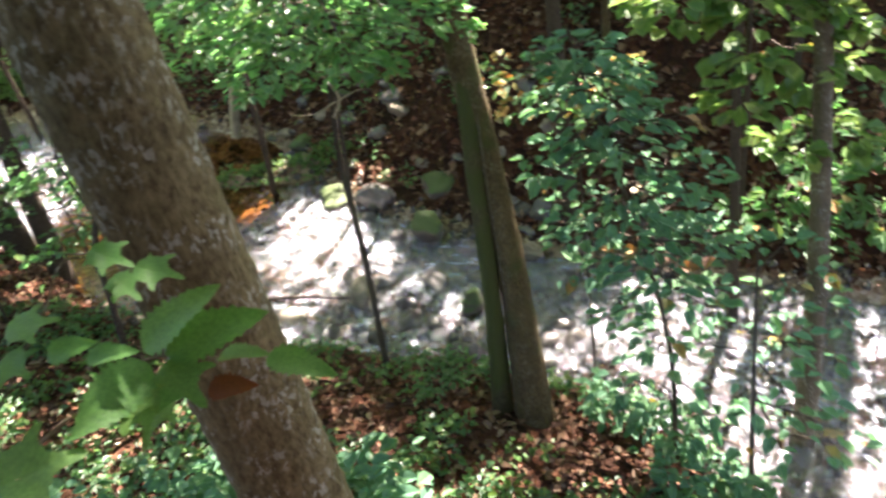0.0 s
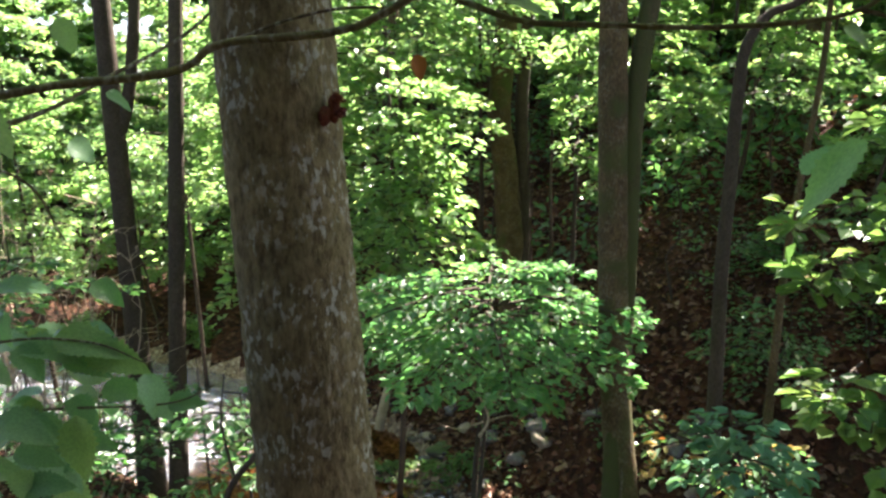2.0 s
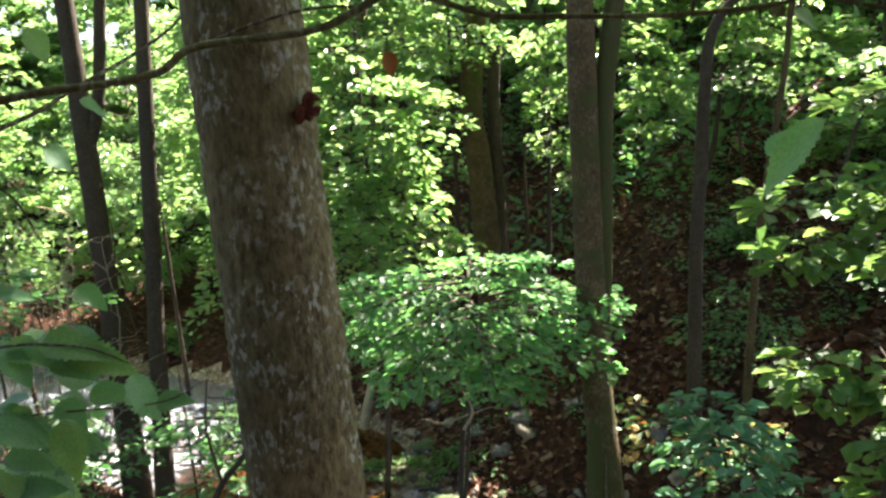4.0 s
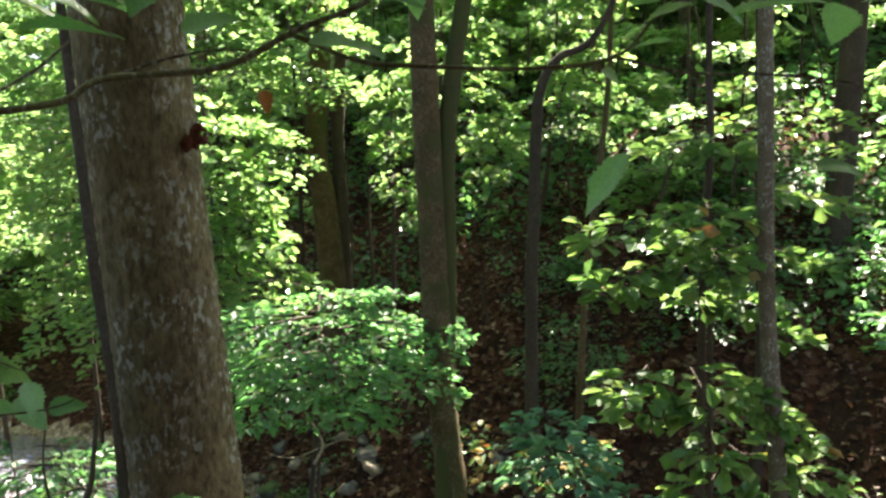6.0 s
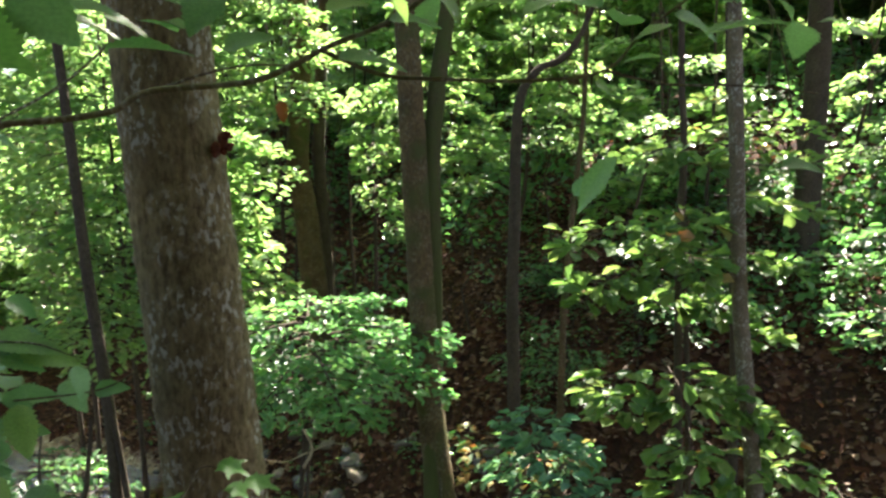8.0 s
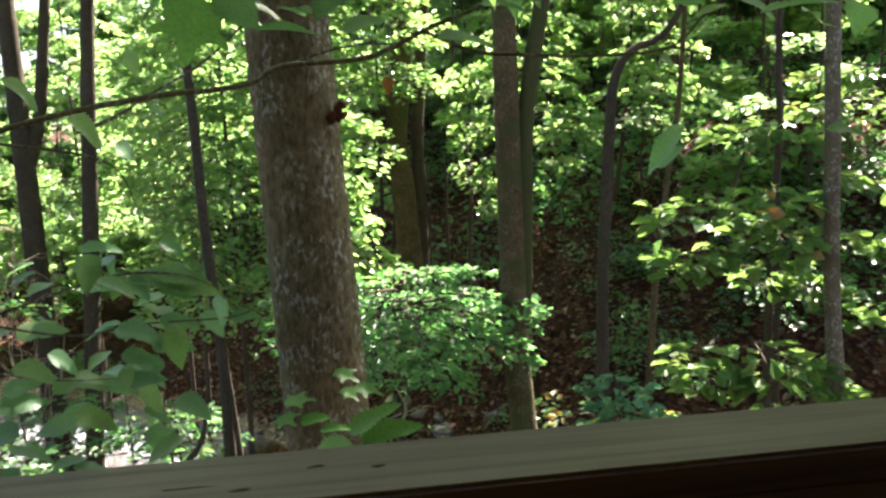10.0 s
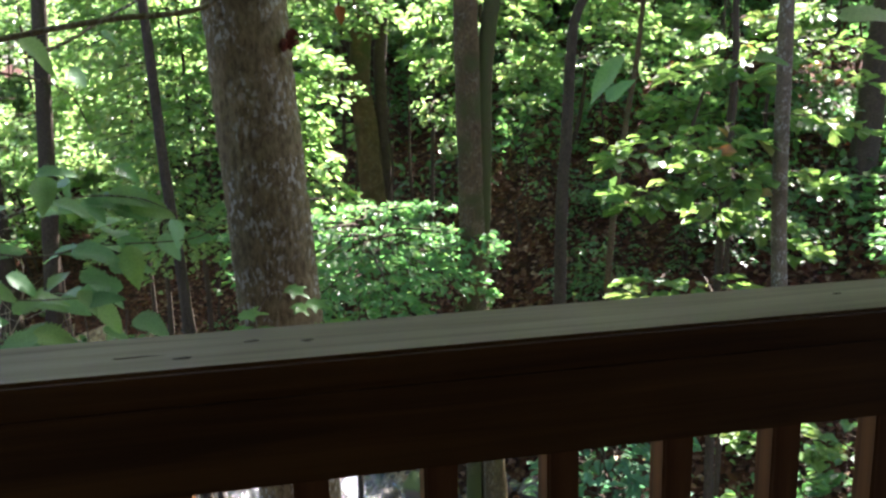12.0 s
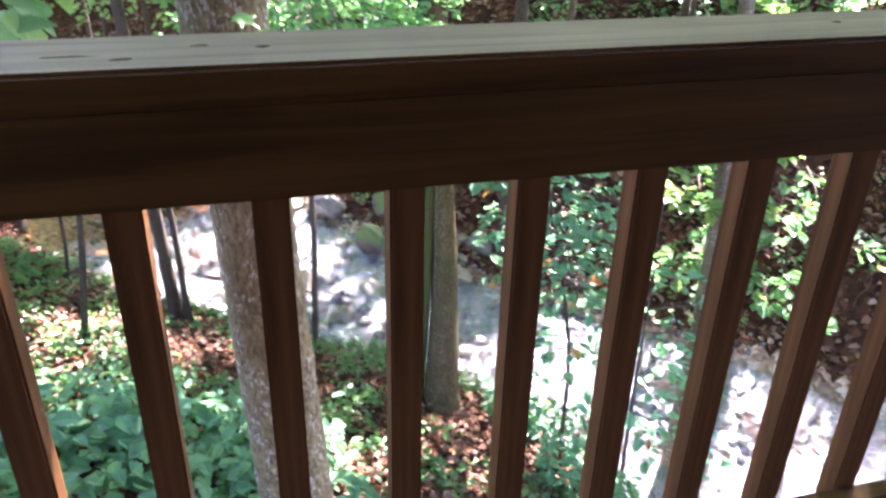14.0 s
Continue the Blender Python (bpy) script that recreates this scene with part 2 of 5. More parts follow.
def creek():
    """Shallow clear water: a tinted see-through body with a rippled glossy skin."""
    m, t, p = shader("creek water")
    t.nodes.remove(p)
    v = t.nodes.new("ShaderNodeTexCoord").outputs["UV"]          # metres along and across the stream
    n1 = node(t, "ShaderNodeTexNoise", Scale=10.0, Detail=6.0, Roughness=0.68, Distortion=0.9)
    n2 = node(t, "ShaderNodeTexNoise", Scale=0.55, Detail=3.0)
    t.links.new(v, n1.inputs[0])
    t.links.new(v, n2.inputs[0])
    sx = t.nodes.new("ShaderNodeSeparateXYZ")          # a still pool upstream, riffles below it
    t.links.new(v, sx.inputs[0])
    far = t.nodes.new("ShaderNodeMath")
    far.operation, far.inputs[1].default_value = "DIVIDE", 60.0
    t.links.new(sx.outputs[0], far.inputs[0])
    still = ramp(t, far.outputs[0], [((RIFFLE - 1.7) / 60.0, (1, 1, 1)), ((RIFFLE - 1.2) / 60.0, (0.04, 0.04, 0.04)), (RIFFLE / 60.0, (0.04, 0.04, 0.04)), ((RIFFLE + 0.7) / 60.0, (1, 1, 1))])

    def livelier(low, high):
        """A value that grows from the pool to the riffles."""
        k = t.nodes.new("ShaderNodeMapRange")
        k.inputs["To Min"].default_value, k.inputs["To Max"].default_value = low, high
        t.links.new(still.outputs[0], k.inputs["Value"])
        return k.outputs[0]
    b = node(t, "ShaderNodeBump", Distance=0.085)
    t.links.new(livelier(0.05, 1.0), b.inputs["Strength"])
    t.links.new(n1.outputs[0], b.inputs["Height"])
    clear = node(t, "ShaderNodeBsdfTransparent", Color=(0.66, 0.47, 0.28, 1))
    skin = node(t, "ShaderNodeBsdfGlossy", Color=(1, 1, 1, 1))
    t.links.new(livelier(0.06, 0.22), skin.inputs["Roughness"])
    t.links.new(b.outputs[0], skin.inputs["Normal"])
    fr = node(t, "ShaderNodeFresnel")
    t.links.new(livelier(1.28, 2.7), fr.inputs["IOR"])
    t.links.new(b.outputs[0], fr.inputs["Normal"])
    body = node(t, "ShaderNodeMixShader")
    t.links.new(fr.outputs[0], body.inputs[0])
    t.links.new(clear.outputs[0], body.inputs[1])
    t.links.new(skin.outputs[0], body.inputs[2])
    # pale bluish flecks: riffle foam, plus sky reflection put in as flat colour
    foam_and_sky = node(t, "ShaderNodeBsdfDiffuse", Color=(0.62, 0.65, 0.74, 1))
    n3 = node(t, "ShaderNodeTexNoise", Scale=5.0, Detail=8.0, Roughness=0.7, Distortion=1.4)
    t.links.new(v, n3.inputs[0])
    f = ramp(t, n3.outputs[0], [(0.48, (0, 0, 0)), (0.58, (0.26, 0.26, 0.26)), (0.72, (0.7, 0.7, 0.7))])
    g = ramp(t, n2.outputs[0], [(0.4, (0.1, 0.1, 0.1)), (0.56, (1, 1, 1))])
    patch = mixed(t, f.outputs[0], g.outputs[0], 1.0, "MULTIPLY")
    patch = mixed(t, patch, still.outputs[0], 1.0, "MULTIPLY")
    allm = node(t, "ShaderNodeMixShader")
    t.links.new(patch, allm.inputs[0])
    t.links.new(body.outputs[0], allm.inputs[1])
    t.links.new(foam_and_sky.outputs[0], allm.inputs[2])
    t.links.new(allm.outputs[0], t.nodes["Material Output"].inputs[0])
    return m


m_water = creek()


def timber(name, light, dark, along=0, gloss=0.7):
    m, t, p = shader(name)
    s = [38.0, 38.0, 38.0]
    s[along] = 1.6
    n1 = node(t, "ShaderNodeTexNoise", Scale=1.0, Detail=6.0, Roughness=0.6, Distortion=0.6)
    t.links.new(coords(t, s), n1.inputs[0])
    n2 = node(t, "ShaderNodeTexNoise", Scale=2.2, Detail=4.0)
    t.links.new(coords(t), n2.inputs[0])
    col = ramp(t, n1.outputs[0], [(0.32, dark), (0.66, light)]).outputs[0]
    wear = ramp(t, n2.outputs[0], [(0.3, (0.75, 0.73, 0.7)), (0.7, (1.12, 1.1, 1.08))]).outputs[0]
    t.links.new(mixed(t, col, wear, 1.0, "MULTIPLY"), p.inputs["Base Color"])
    p.inputs["Roughness"].default_value = gloss
    p.inputs["Specular IOR Level"].default_value = 0.15
    bumped(t, p, n1.outputs[0], 0.5, 0.002)
    return m


m_cap = timber("weathered timber", (0.39, 0.315, 0.235), (0.24, 0.19, 0.135), 0)
m_rail = timber("stained timber", (0.1, 0.049, 0.012), (0.045, 0.022, 0.006), 0)
m_baluster = timber("stained timber upright", (0.2, 0.09, 0.03), (0.085, 0.037, 0.013), 2)
m_deck = timber("deck boards", (0.11, 0.065, 0.04), (0.05, 0.03, 0.018), 0)
m_siding = timber("dark siding", (0.12, 0.08, 0.05), (0.06, 0.04, 0.025), 0)


# ---- mesh helpers ----
rng = np.random.default_rng(7)


def from_arrays(name, verts, quads, mat, smooth=False):
    me = bpy.data.meshes.new(name)
    verts, quads = np.asarray(verts, dtype=np.float32), np.asarray(quads, dtype=np.int32)
    n, k = len(quads), quads.shape[1]
    me.vertices.add(len(verts))
    me.vertices.foreach_set("co", verts.ravel())
    me.loops.add(n * k)
    me.loops.foreach_set("vertex_index", quads.ravel())
    me.polygons.add(n)
    me.polygons.foreach_set("loop_start", np.arange(0, n * k, k, dtype=np.int32))
    me.polygons.foreach_set("use_smooth", np.full(n, smooth))
    me.update(calc_edges=True)
    me.materials.append(mat)
    return me


def part(name, data, parent, label="", kind=""):
    ob = new(name, data)
    ob.parent = parent
    return tagged(ob, label, kind=kind)


def empty(name, place, label, category, group=""):
    ob = new(name)
    ob.location = place
    return tagged(ob, label, category, group)


def unit(a):
    return a / np.maximum(np.linalg.norm(a, axis=-1, keepdims=True), 1e-9)


def leaves(P, axis, up, length, width, fold=0.25, wide_at=(0.35, 0.75)):
    """Folded leaves of two faces each: foot at P, pointing along axis, facing up."""
    p, q = wide_at
    wp, wq = (0.5, 0.36) if p < 0.4 else (0.34, 0.5)
    n = len(P)
    a = unit(axis)
    side = unit(np.cross(a, up))
    nz = np.cross(side, a)
    L, W = np.broadcast_to(length, n)[:, None], np.broadcast_to(width, n)[:, None]
    f = fold * W
    V = np.stack([P, P + a * L * p + side * W * wp + nz * f, P + a * L * q + side * W * wq + nz * f * 0.7 - nz * L * 0.03,
                  P + a * L - nz * L * 0.12, P + a * L * q - side * W * wq + nz * f * 0.7 - nz * L * 0.03, P + a * L * p - side * W * wp + nz * f], 1)
    i = (np.arange(n) * 6)[:, None]
    return V.reshape(-1, 3), np.concatenate([i + np.array([0, 1, 2, 3]), i + np.array([0, 3, 4, 5])])


def small_leaves(P, axis, up, length, width):
    """One four-cornered face a leaf, for crowns that stay far off."""
    n = len(P)
    a = unit(axis)
    side = unit(np.cross(a, up))
    nz = np.cross(side, a)
    L, W = np.broadcast_to(length, n)[:, None], np.broadcast_to(width, n)[:, None]
    V = np.stack([P, P + a * L * 0.5 + side * W * 0.5, P + a * L - nz * L * 0.1, P + a * L * 0.5 - side * W * 0.5], 1)
    i = (np.arange(n) * 4)[:, None]
    return V.reshape(-1, 3), i + np.array([0, 1, 2, 3])


def joined(chunks):
    V, Q, o = [], [], 0
    for v, q in chunks:
        V.append(v)
        Q.append(np.asarray(q) + o)
        o += len(v)
    return np.concatenate(V), np.concatenate(Q)


def tube(points, radii, sides=8, rough=0.0, lobes=0.0):
    pts = np.asarray(points, float)
    n = len(pts)
    rad = np.broadcast_to(np.asarray(radii, float), n)
    tan = unit(np.gradient(pts, axis=0))
    ref = np.array([1.0, 0.0, 0.0]) if abs(tan[:, 2]).mean() > 0.6 else np.array([0.0, 0.0, 1.0])
    u = unit(np.cross(tan, ref))
    v = np.cross(tan, u)
    ang = np.linspace(0, 2 * np.pi, sides, endpoint=False)
    r = rad[:, None] * (1 + rough * rng.standard_normal((n, sides)) + lobes * np.sin(3 * ang + np.linspace(0, 4, n)[:, None]))
    V = pts[:, None] + r[..., None] * (np.cos(ang)[None, :, None] * u[:, None] + np.sin(ang)[None, :, None] * v[:, None])
    i, j = np.meshgrid(np.arange(n - 1), np.arange(sides), indexing="ij")
    k = (j + 1) % sides
    Q = np.stack([i * sides + j, i * sides + k, (i + 1) * sides + k, (i + 1) * sides + j], -1).reshape(-1, 4)
    return V.reshape(-1, 3), Q


def bent(a, b, n=8, sag=0.0, wobble=0.0):
    """Points from a to b, hanging by sag in the middle, with a slight wander."""
    s = np.linspace(0, 1, n)[:, None]
    p = np.asarray(a) * (1 - s) + np.asarray(b) * s
    p[:, 2] -= sag * (4 * s * (1 - s))[:, 0]
    w = np.cumsum(rng.standard_normal((n, 3)), axis=0) * wobble
    return p + (w - w[0] - s * (w[-1] - w[0]))


def spline(ctrl, n):
    """A smooth curve through the control points."""
    c = np.asarray(ctrl, float)
    c = np.vstack([2 * c[0] - c[1], c, 2 * c[-1] - c[-2]])
    out = []
    m = len(c) - 3
    for s in np.linspace(0, m - 1e-6, n):
        i, f = int(s), s - int(s)
        a, b, d, e = c[i], c[i + 1], c[i + 2], c[i + 3]
        out.append(0.5 * (2 * b + (d - a) * f + (2 * a - 5 * b + 4 * d - e) * f * f + (3 * b - a - 3 * d + e) * f ** 3))
    return np.array(out)


def spray(foot, az, rise, length, spread, n, size, slim=0.6, flat=0.3, droop=0.14, tiny=False, wide_at=(0.35, 0.75), thick=0.022):
    """A flat fan of leaves along one branch: the leaves and the branch's line."""
    d = np.array([math.cos(az), math.sin(az), 0.0])
    s_ = np.array([-d[1], d[0], 0.0])
    s = rng.uniform(0.12, 1.0, n) ** 0.8
    u = rng.uniform(-1, 1, n) * spread * np.sin(np.pi * np.clip(s * 0.85 + 0.12, 0, 1))
    z = rise * s * length - droop * length * s ** 2 - 0.12 * np.abs(u) + rng.normal(0, thick * length, n)
    P = np.asarray(foot) + (d * (s * length)[:, None]) + s_ * (u * length)[:, None] + np.stack([0 * z, 0 * z, z], 1)
    axis = d * 0.6 + s_ * (np.sign(u) * rng.uniform(0.2, 1.1, n))[:, None] + rng.normal(0, 0.25, (n, 3)) + np.array([0, 0, -0.08])
    up = np.array([0, 0, 1.0]) + rng.normal(0, flat, (n, 3))
    ln = size * rng.uniform(0.6, 1.25, n)
    made = small_leaves(P, axis, up, ln, ln * slim) if tiny else leaves(P, axis, up, ln, ln * slim, wide_at=wide_at)
    t = np.linspace(0, 0.95, 6)
    line = np.asarray(foot) + d * (t * length)[:, None] + np.stack([0 * t, 0 * t, rise * t * length - droop * length * t ** 2 - 0.01], 1)
    return made, line


# ---- ground ----
NEAR_EDGE = np.array([(-40, 17), (-14, 15.5), (-6.5, 13.8), (-3.6, 11.8), (-2.5, 10.5), (-1.9, 9.35), (-1.15, 8.4), (-0.3, 7.6), (0.8, 6.95), (1.8, 6.2), (2.55, 5.5), (3.0, 4.5), (3.3, 3.2), (3.8, 1.6), (4.6, -0.6), (6, -6), (8, -20)], float)
FAR_EDGE = np.array([(-40, 21), (-14, 19.5), (-5, 17.6), (-1.2, 15.6), (0.7, 13.2), (1.3, 10.8), (1.9, 9.5), (2.5, 8.7), (3.3, 7.7), (4.5, 6.6), (5.9, 5.3), (7.4, 3.4), (8.8, 0.5), (10, -5), (12, -20)], float)


def edge_gap(x, y, line):
    """Signed distance to a bank line: positive on its right-hand or uphill side, seen downstream."""
    p = np.stack([x, y], -1)
    best = np.full(x.shape, 1e9)
    sign = np.ones(x.shape)
    for a, b in zip(line[:-1], line[1:]):
        ab = b - a
        t = np.clip(((p - a) @ ab) / (ab @ ab), 0, 1)
        d = p - (a + t[..., None] * ab)
        r = np.hypot(d[..., 0], d[..., 1])
        c = ab[0] * (p[..., 1] - a[1]) - ab[1] * (p[..., 0] - a[0])
        m = r < best
        best = np.where(m, r, best)
        sign = np.where(m, np.sign(c), sign)
    return best * sign


def water_level(x, y):
    return -4.25 - 0.075 * np.clip(x - 1.5, -8, 12)


def wavy(x, y, k, seed):
    r = np.random.default_rng(seed)
    z = 0
    for i in range(5):
        f = k * 1.9 ** i
        a, b, c = r.uniform(0, 6.28, 3)
        z = z + np.sin(x * f * math.cos(a) + y * f * math.sin(a) + b) * np.sin(x * f * math.sin(a) - y * f * math.cos(a) + c) / 1.8 ** i
    return z


def ground_z(x, y):
    x, y = np.asarray(x, float), np.asarray(y, float)
    dn = -edge_gap(x, y, NEAR_EDGE)          # positive on the side of the deck
    df = edge_gap(x, y, FAR_EDGE)            # positive on the far side
    w = water_level(x, y)
    near = w + 0.32 * (1 - np.exp(-np.clip(dn, 0, None) / 0.3)) + 0.27 * np.clip(dn, 0, 7) + 0.05 * np.clip(dn - 7, 0, None)
    right = np.clip((x + y * 0.15 - 1.0) / 4.0, 0, 1)
    steep = 0.35 + 0.95 * right
    crest = 2.3 + 2.9 * right
    bar = np.clip(df, 0, 0.9 - 0.4 * right)
    climb = np.clip(df - (0.9 - 0.4 * right), 0, None)
    far = w + 0.3 * (1 - np.exp(-np.clip(df, 0, None) / 0.25)) + 0.3 * bar + crest * (1 - np.exp(-steep * climb / crest)) + 0.05 * climb + 0.2 * right * np.clip(climb - 2.0, 0, 17) * np.clip((y - 0.72 * x) / 4, 0, 1)
    bed = w - 0.1 - 0.1 * np.clip(np.minimum(-dn, -df), 0, 0.8)
    on = np.clip((x + 0.5) / 0.4, 0, 1) * np.clip((1.9 - x) / 0.5, 0, 1)          # a low bar of gravel across the pool
    bed = bed + 0.34 * on * np.exp(-((y - 11.95 + 0.3 * x) / 0.26) ** 2)
    z = np.where(dn > 0, near, np.where(df > 0, far, bed))
    rough = 0.05 + 0.08 * np.clip(np.maximum(dn, df) / 3, 0, 1)
    return z + wavy(x, y, 1.1, 3) * rough * 0.8 + wavy(x, y, 6.0, 4) * 0.02


def build_ground():
    n, k = 330, 5.0
    a = 150 / math.sinh(k)
    u = np.linspace(-1, 1, n)
    gx, gy = np.meshgrid(2.0 + a * np.sinh(k * u), 7.5 + a * np.sinh(k * u), indexing="ij")
    gz = ground_z(gx, gy)
    V = np.stack([gx, gy, gz], -1).reshape(-1, 3)
    i, j = np.meshgrid(np.arange(n - 1), np.arange(n - 1), indexing="ij")
    Q = np.stack([i * n + j, (i + 1) * n + j, (i + 1) * n + j + 1, i * n + j + 1], -1).reshape(-1, 4)
    me = from_arrays("ground", V, Q, m_soil, True)
    me.materials.append(m_gravel)
    cx, cy = gx[:-1, :-1].ravel(), gy[:-1, :-1].ravel()
    wet = (edge_gap(cx, cy, NEAR_EDGE) > -0.12) & (edge_gap(cx, cy, FAR_EDGE) < 0.12)
    me.polygons.foreach_set("material_index", wet.astype(np.int32))
    tagged(new("ground", me), "leaf-strewn brown forest floor and creek bed", "ground", kind="structure")


def build_water():
    n, m = 220, 26
    s = np.linspace(0, 1, n)

    def along(line):
        seg = np.r_[0, np.cumsum(np.hypot(*np.diff(line, axis=0).T))]
        return np.stack([np.interp(s * seg[-1], seg, line[:, 0]), np.interp(s * seg[-1], seg, line[:, 1])], 1)
    A, B = along(NEAR_EDGE), along(FAR_EDGE)
    t = np.linspace(-0.06, 1.06, m)[None, :, None]
    p = A[:, None] * (1 - t) + B[:, None] * t
    z = water_level(p[..., 0], p[..., 1]) + 0.014 * wavy(p[..., 0], p[..., 1], 3.0, 9) + 0.03
    V = np.concatenate([p, z[..., None]], -1).reshape(-1, 3)
    i, j = np.meshgrid(np.arange(n - 1), np.arange(m - 1), indexing="ij")
    Q = np.stack([i * m + j, (i + 1) * m + j, (i + 1) * m + j + 1, i * m + j + 1], -1).reshape(-1, 4)
    me = from_arrays("water", V, Q, m_water, True)
    mid = p[:, m // 2]
    run = np.r_[0, np.cumsum(np.hypot(*np.diff(mid, axis=0).T))]
    wide = np.hypot(*(B - A).T)
    uv = np.stack([np.repeat(run[:, None] * 0.55, m, 1), t[..., 0] * wide[:, None]], -1).reshape(-1, 2)
    me.uv_layers.new(name="flow").data.foreach_set("uv", uv[Q.ravel()].astype(np.float32).ravel())
    tagged(new("water", me), "shallow clear creek water with sunlit ripples and glare", "creek", kind="structure")


build_ground()
build_water()


# ---- porch: railing, deck, house wall and an unseen shading roof ----
PORCH_TURN = radians(-4.2)          # the porch stands a little askew to the x axis


def beam(x0, x1, y0, y1, z0, z1, mat, name, soft=0.004):
    bm = bmesh.new()
    bmesh.ops.create_cube(bm, size=1.0, matrix=Matrix.LocRotScale(((x0 + x1) / 2, (y0 + y1) / 2, (z0 + z1) / 2), None, (x1 - x0, y1 - y0, z1 - z0)))
    bmesh.ops.bevel(bm, geom=bm.edges[:], offset=soft, segments=2, affect="EDGES")
    me = bpy.data.meshes.new(name)
    bm.to_mesh(me)
    bm.free()
    me.materials.append(mat)
    return me


def build_railing():
    rail = empty("deck_railing", (0, 0, 0), "dark-stained wooden deck railing with weathered grey cap", "railing")
    rail.rotation_euler[2] = PORCH_TURN
    cap = beam(-3.2, 3.4, -0.004, 0.129, 0.912, 0.95, m_cap, "top_cap", 0.005)
    cap.materials.append(m_rail)          # stained edges, bare weathered top
    for f in cap.polygons:
        f.material_index = 0 if f.normal.z > 0.3 else 1
    part("top_cap", cap, rail, "weathered grey timber cap board")
    for x, y, r, l in ((-0.25, 0.05, 0.0014, 0.035), (-0.2, 0.035, 0.004, 0.012), (-0.13, 0.075, 0.005, 0.012), (-0.07, 0.062, 0.004, 0.01), (-0.42, 0.044, 0.0012, 0.03), (0.62, 0.07, 0.003, 0.01)):
        part("knot", from_arrays("knot", *rock_shape((x, y, 0.9498), (l, r, 0.0012), 2, 0.9), m_knot, True), rail, "dark knot or crack in the cap")
    part("upper_rail", beam(-3.2, 3.4, 0.0, 0.038, 0.805, 0.9115, m_rail, "upper_rail"), rail)
    part("lower_rail", beam(-3.2, 3.4, 0.0, 0.038, 0.08, 0.169, m_rail, "lower_rail"), rail)
    up = beam(-0.0205, 0.0205, -0.0205, 0.0205, 0.02, 0.908, m_baluster, "baluster", 0.003)
    spots = [0.0796 + 0.153 * i for i in range(-21, 22)]
    for x in spots:
        b = part("baluster", up, rail)
        b.location = (x, 0.0585, 0)
    for x in (-3.25, 3.45):
        part("post", beam(x - 0.045, x + 0.045, -0.01, 0.08, -0.3, 0.91, m_rail, "post"), rail)


def turned(ob):
    ob.rotation_euler[2] = PORCH_TURN
    return ob


def build_porch():
    for k in range(17):
        y0 = 0.1 - (k + 1) * 0.146
        ob = turned(new("deck_board", beam(-3.4, 3.6, y0, y0 + 0.14, -0.038, 0.0, m_deck, "deck_board")))
        tagged(ob, "brown timber deck board of the porch floor", "deck", kind="structure")
    # unseen wall that closes the place; with the roof it darkens the railing
    tagged(turned(new("wall_house", beam(-3.6, 3.8, -2.56, -2.4, -0.2, 2.62, m_siding, "wall_house"))), "plain dark timber house wall", "wall", kind="structure")
    # guessed roof, out of view, sized to keep sun off the railing
    tagged(turned(new("shade_roof", beam(-5.0, 7.5, -2.7, 1.2, 2.62, 2.76, m_siding, "shade_roof"))), "plain dark roof added above the view to shade the railing", "roof", kind="structure")
    for x in (-3.3, 3.5):
        tagged(turned(new("deck_post", beam(x - 0.06, x + 0.06, -0.12, -0.0, -3.2, 2.62, m_rail, "deck_post"))), "dark timber porch post", "post", kind="structure")


m_knot = timber('knot', (0.1, 0.07, 0.05), (0.04, 0.03, 0.02), 0)



# ---- trees ----
def trunk_mesh(ctrl, radii, mat, sides=14, rings=40, rough=0.02, lobes=0.03, origin=(0, 0, 0), flare=0.0):
    pts = spline(ctrl, rings)
    s = np.linspace(0, 1, rings)
    r = np.interp(s, np.linspace(0, 1, len(radii)), radii)
    if flare:
        r = r * (1 + flare * np.exp(-s * rings / 3.0))
    v, q = tube(pts - np.asarray(origin), r, sides, rough, lobes)
    return from_arrays("trunk", v, q, mat, True)


# glades: places picked for sun, with leaves in its way left out (x, y, z, radius)
CREEK_GLADES = [(0.4, 9.8, -4.1, 0.8), (1.7, 8.8, -4.1, 0.4), (3.0, 6.3, -4.2, 0.4), (4.4, 4.1, -4.3, 1.4), (5.0, 5.1, -4.3, 0.5), (-3.5, 13.3, -4, 1.7), (1.0, 9.3, -4.1, 0.4)]          # on the water
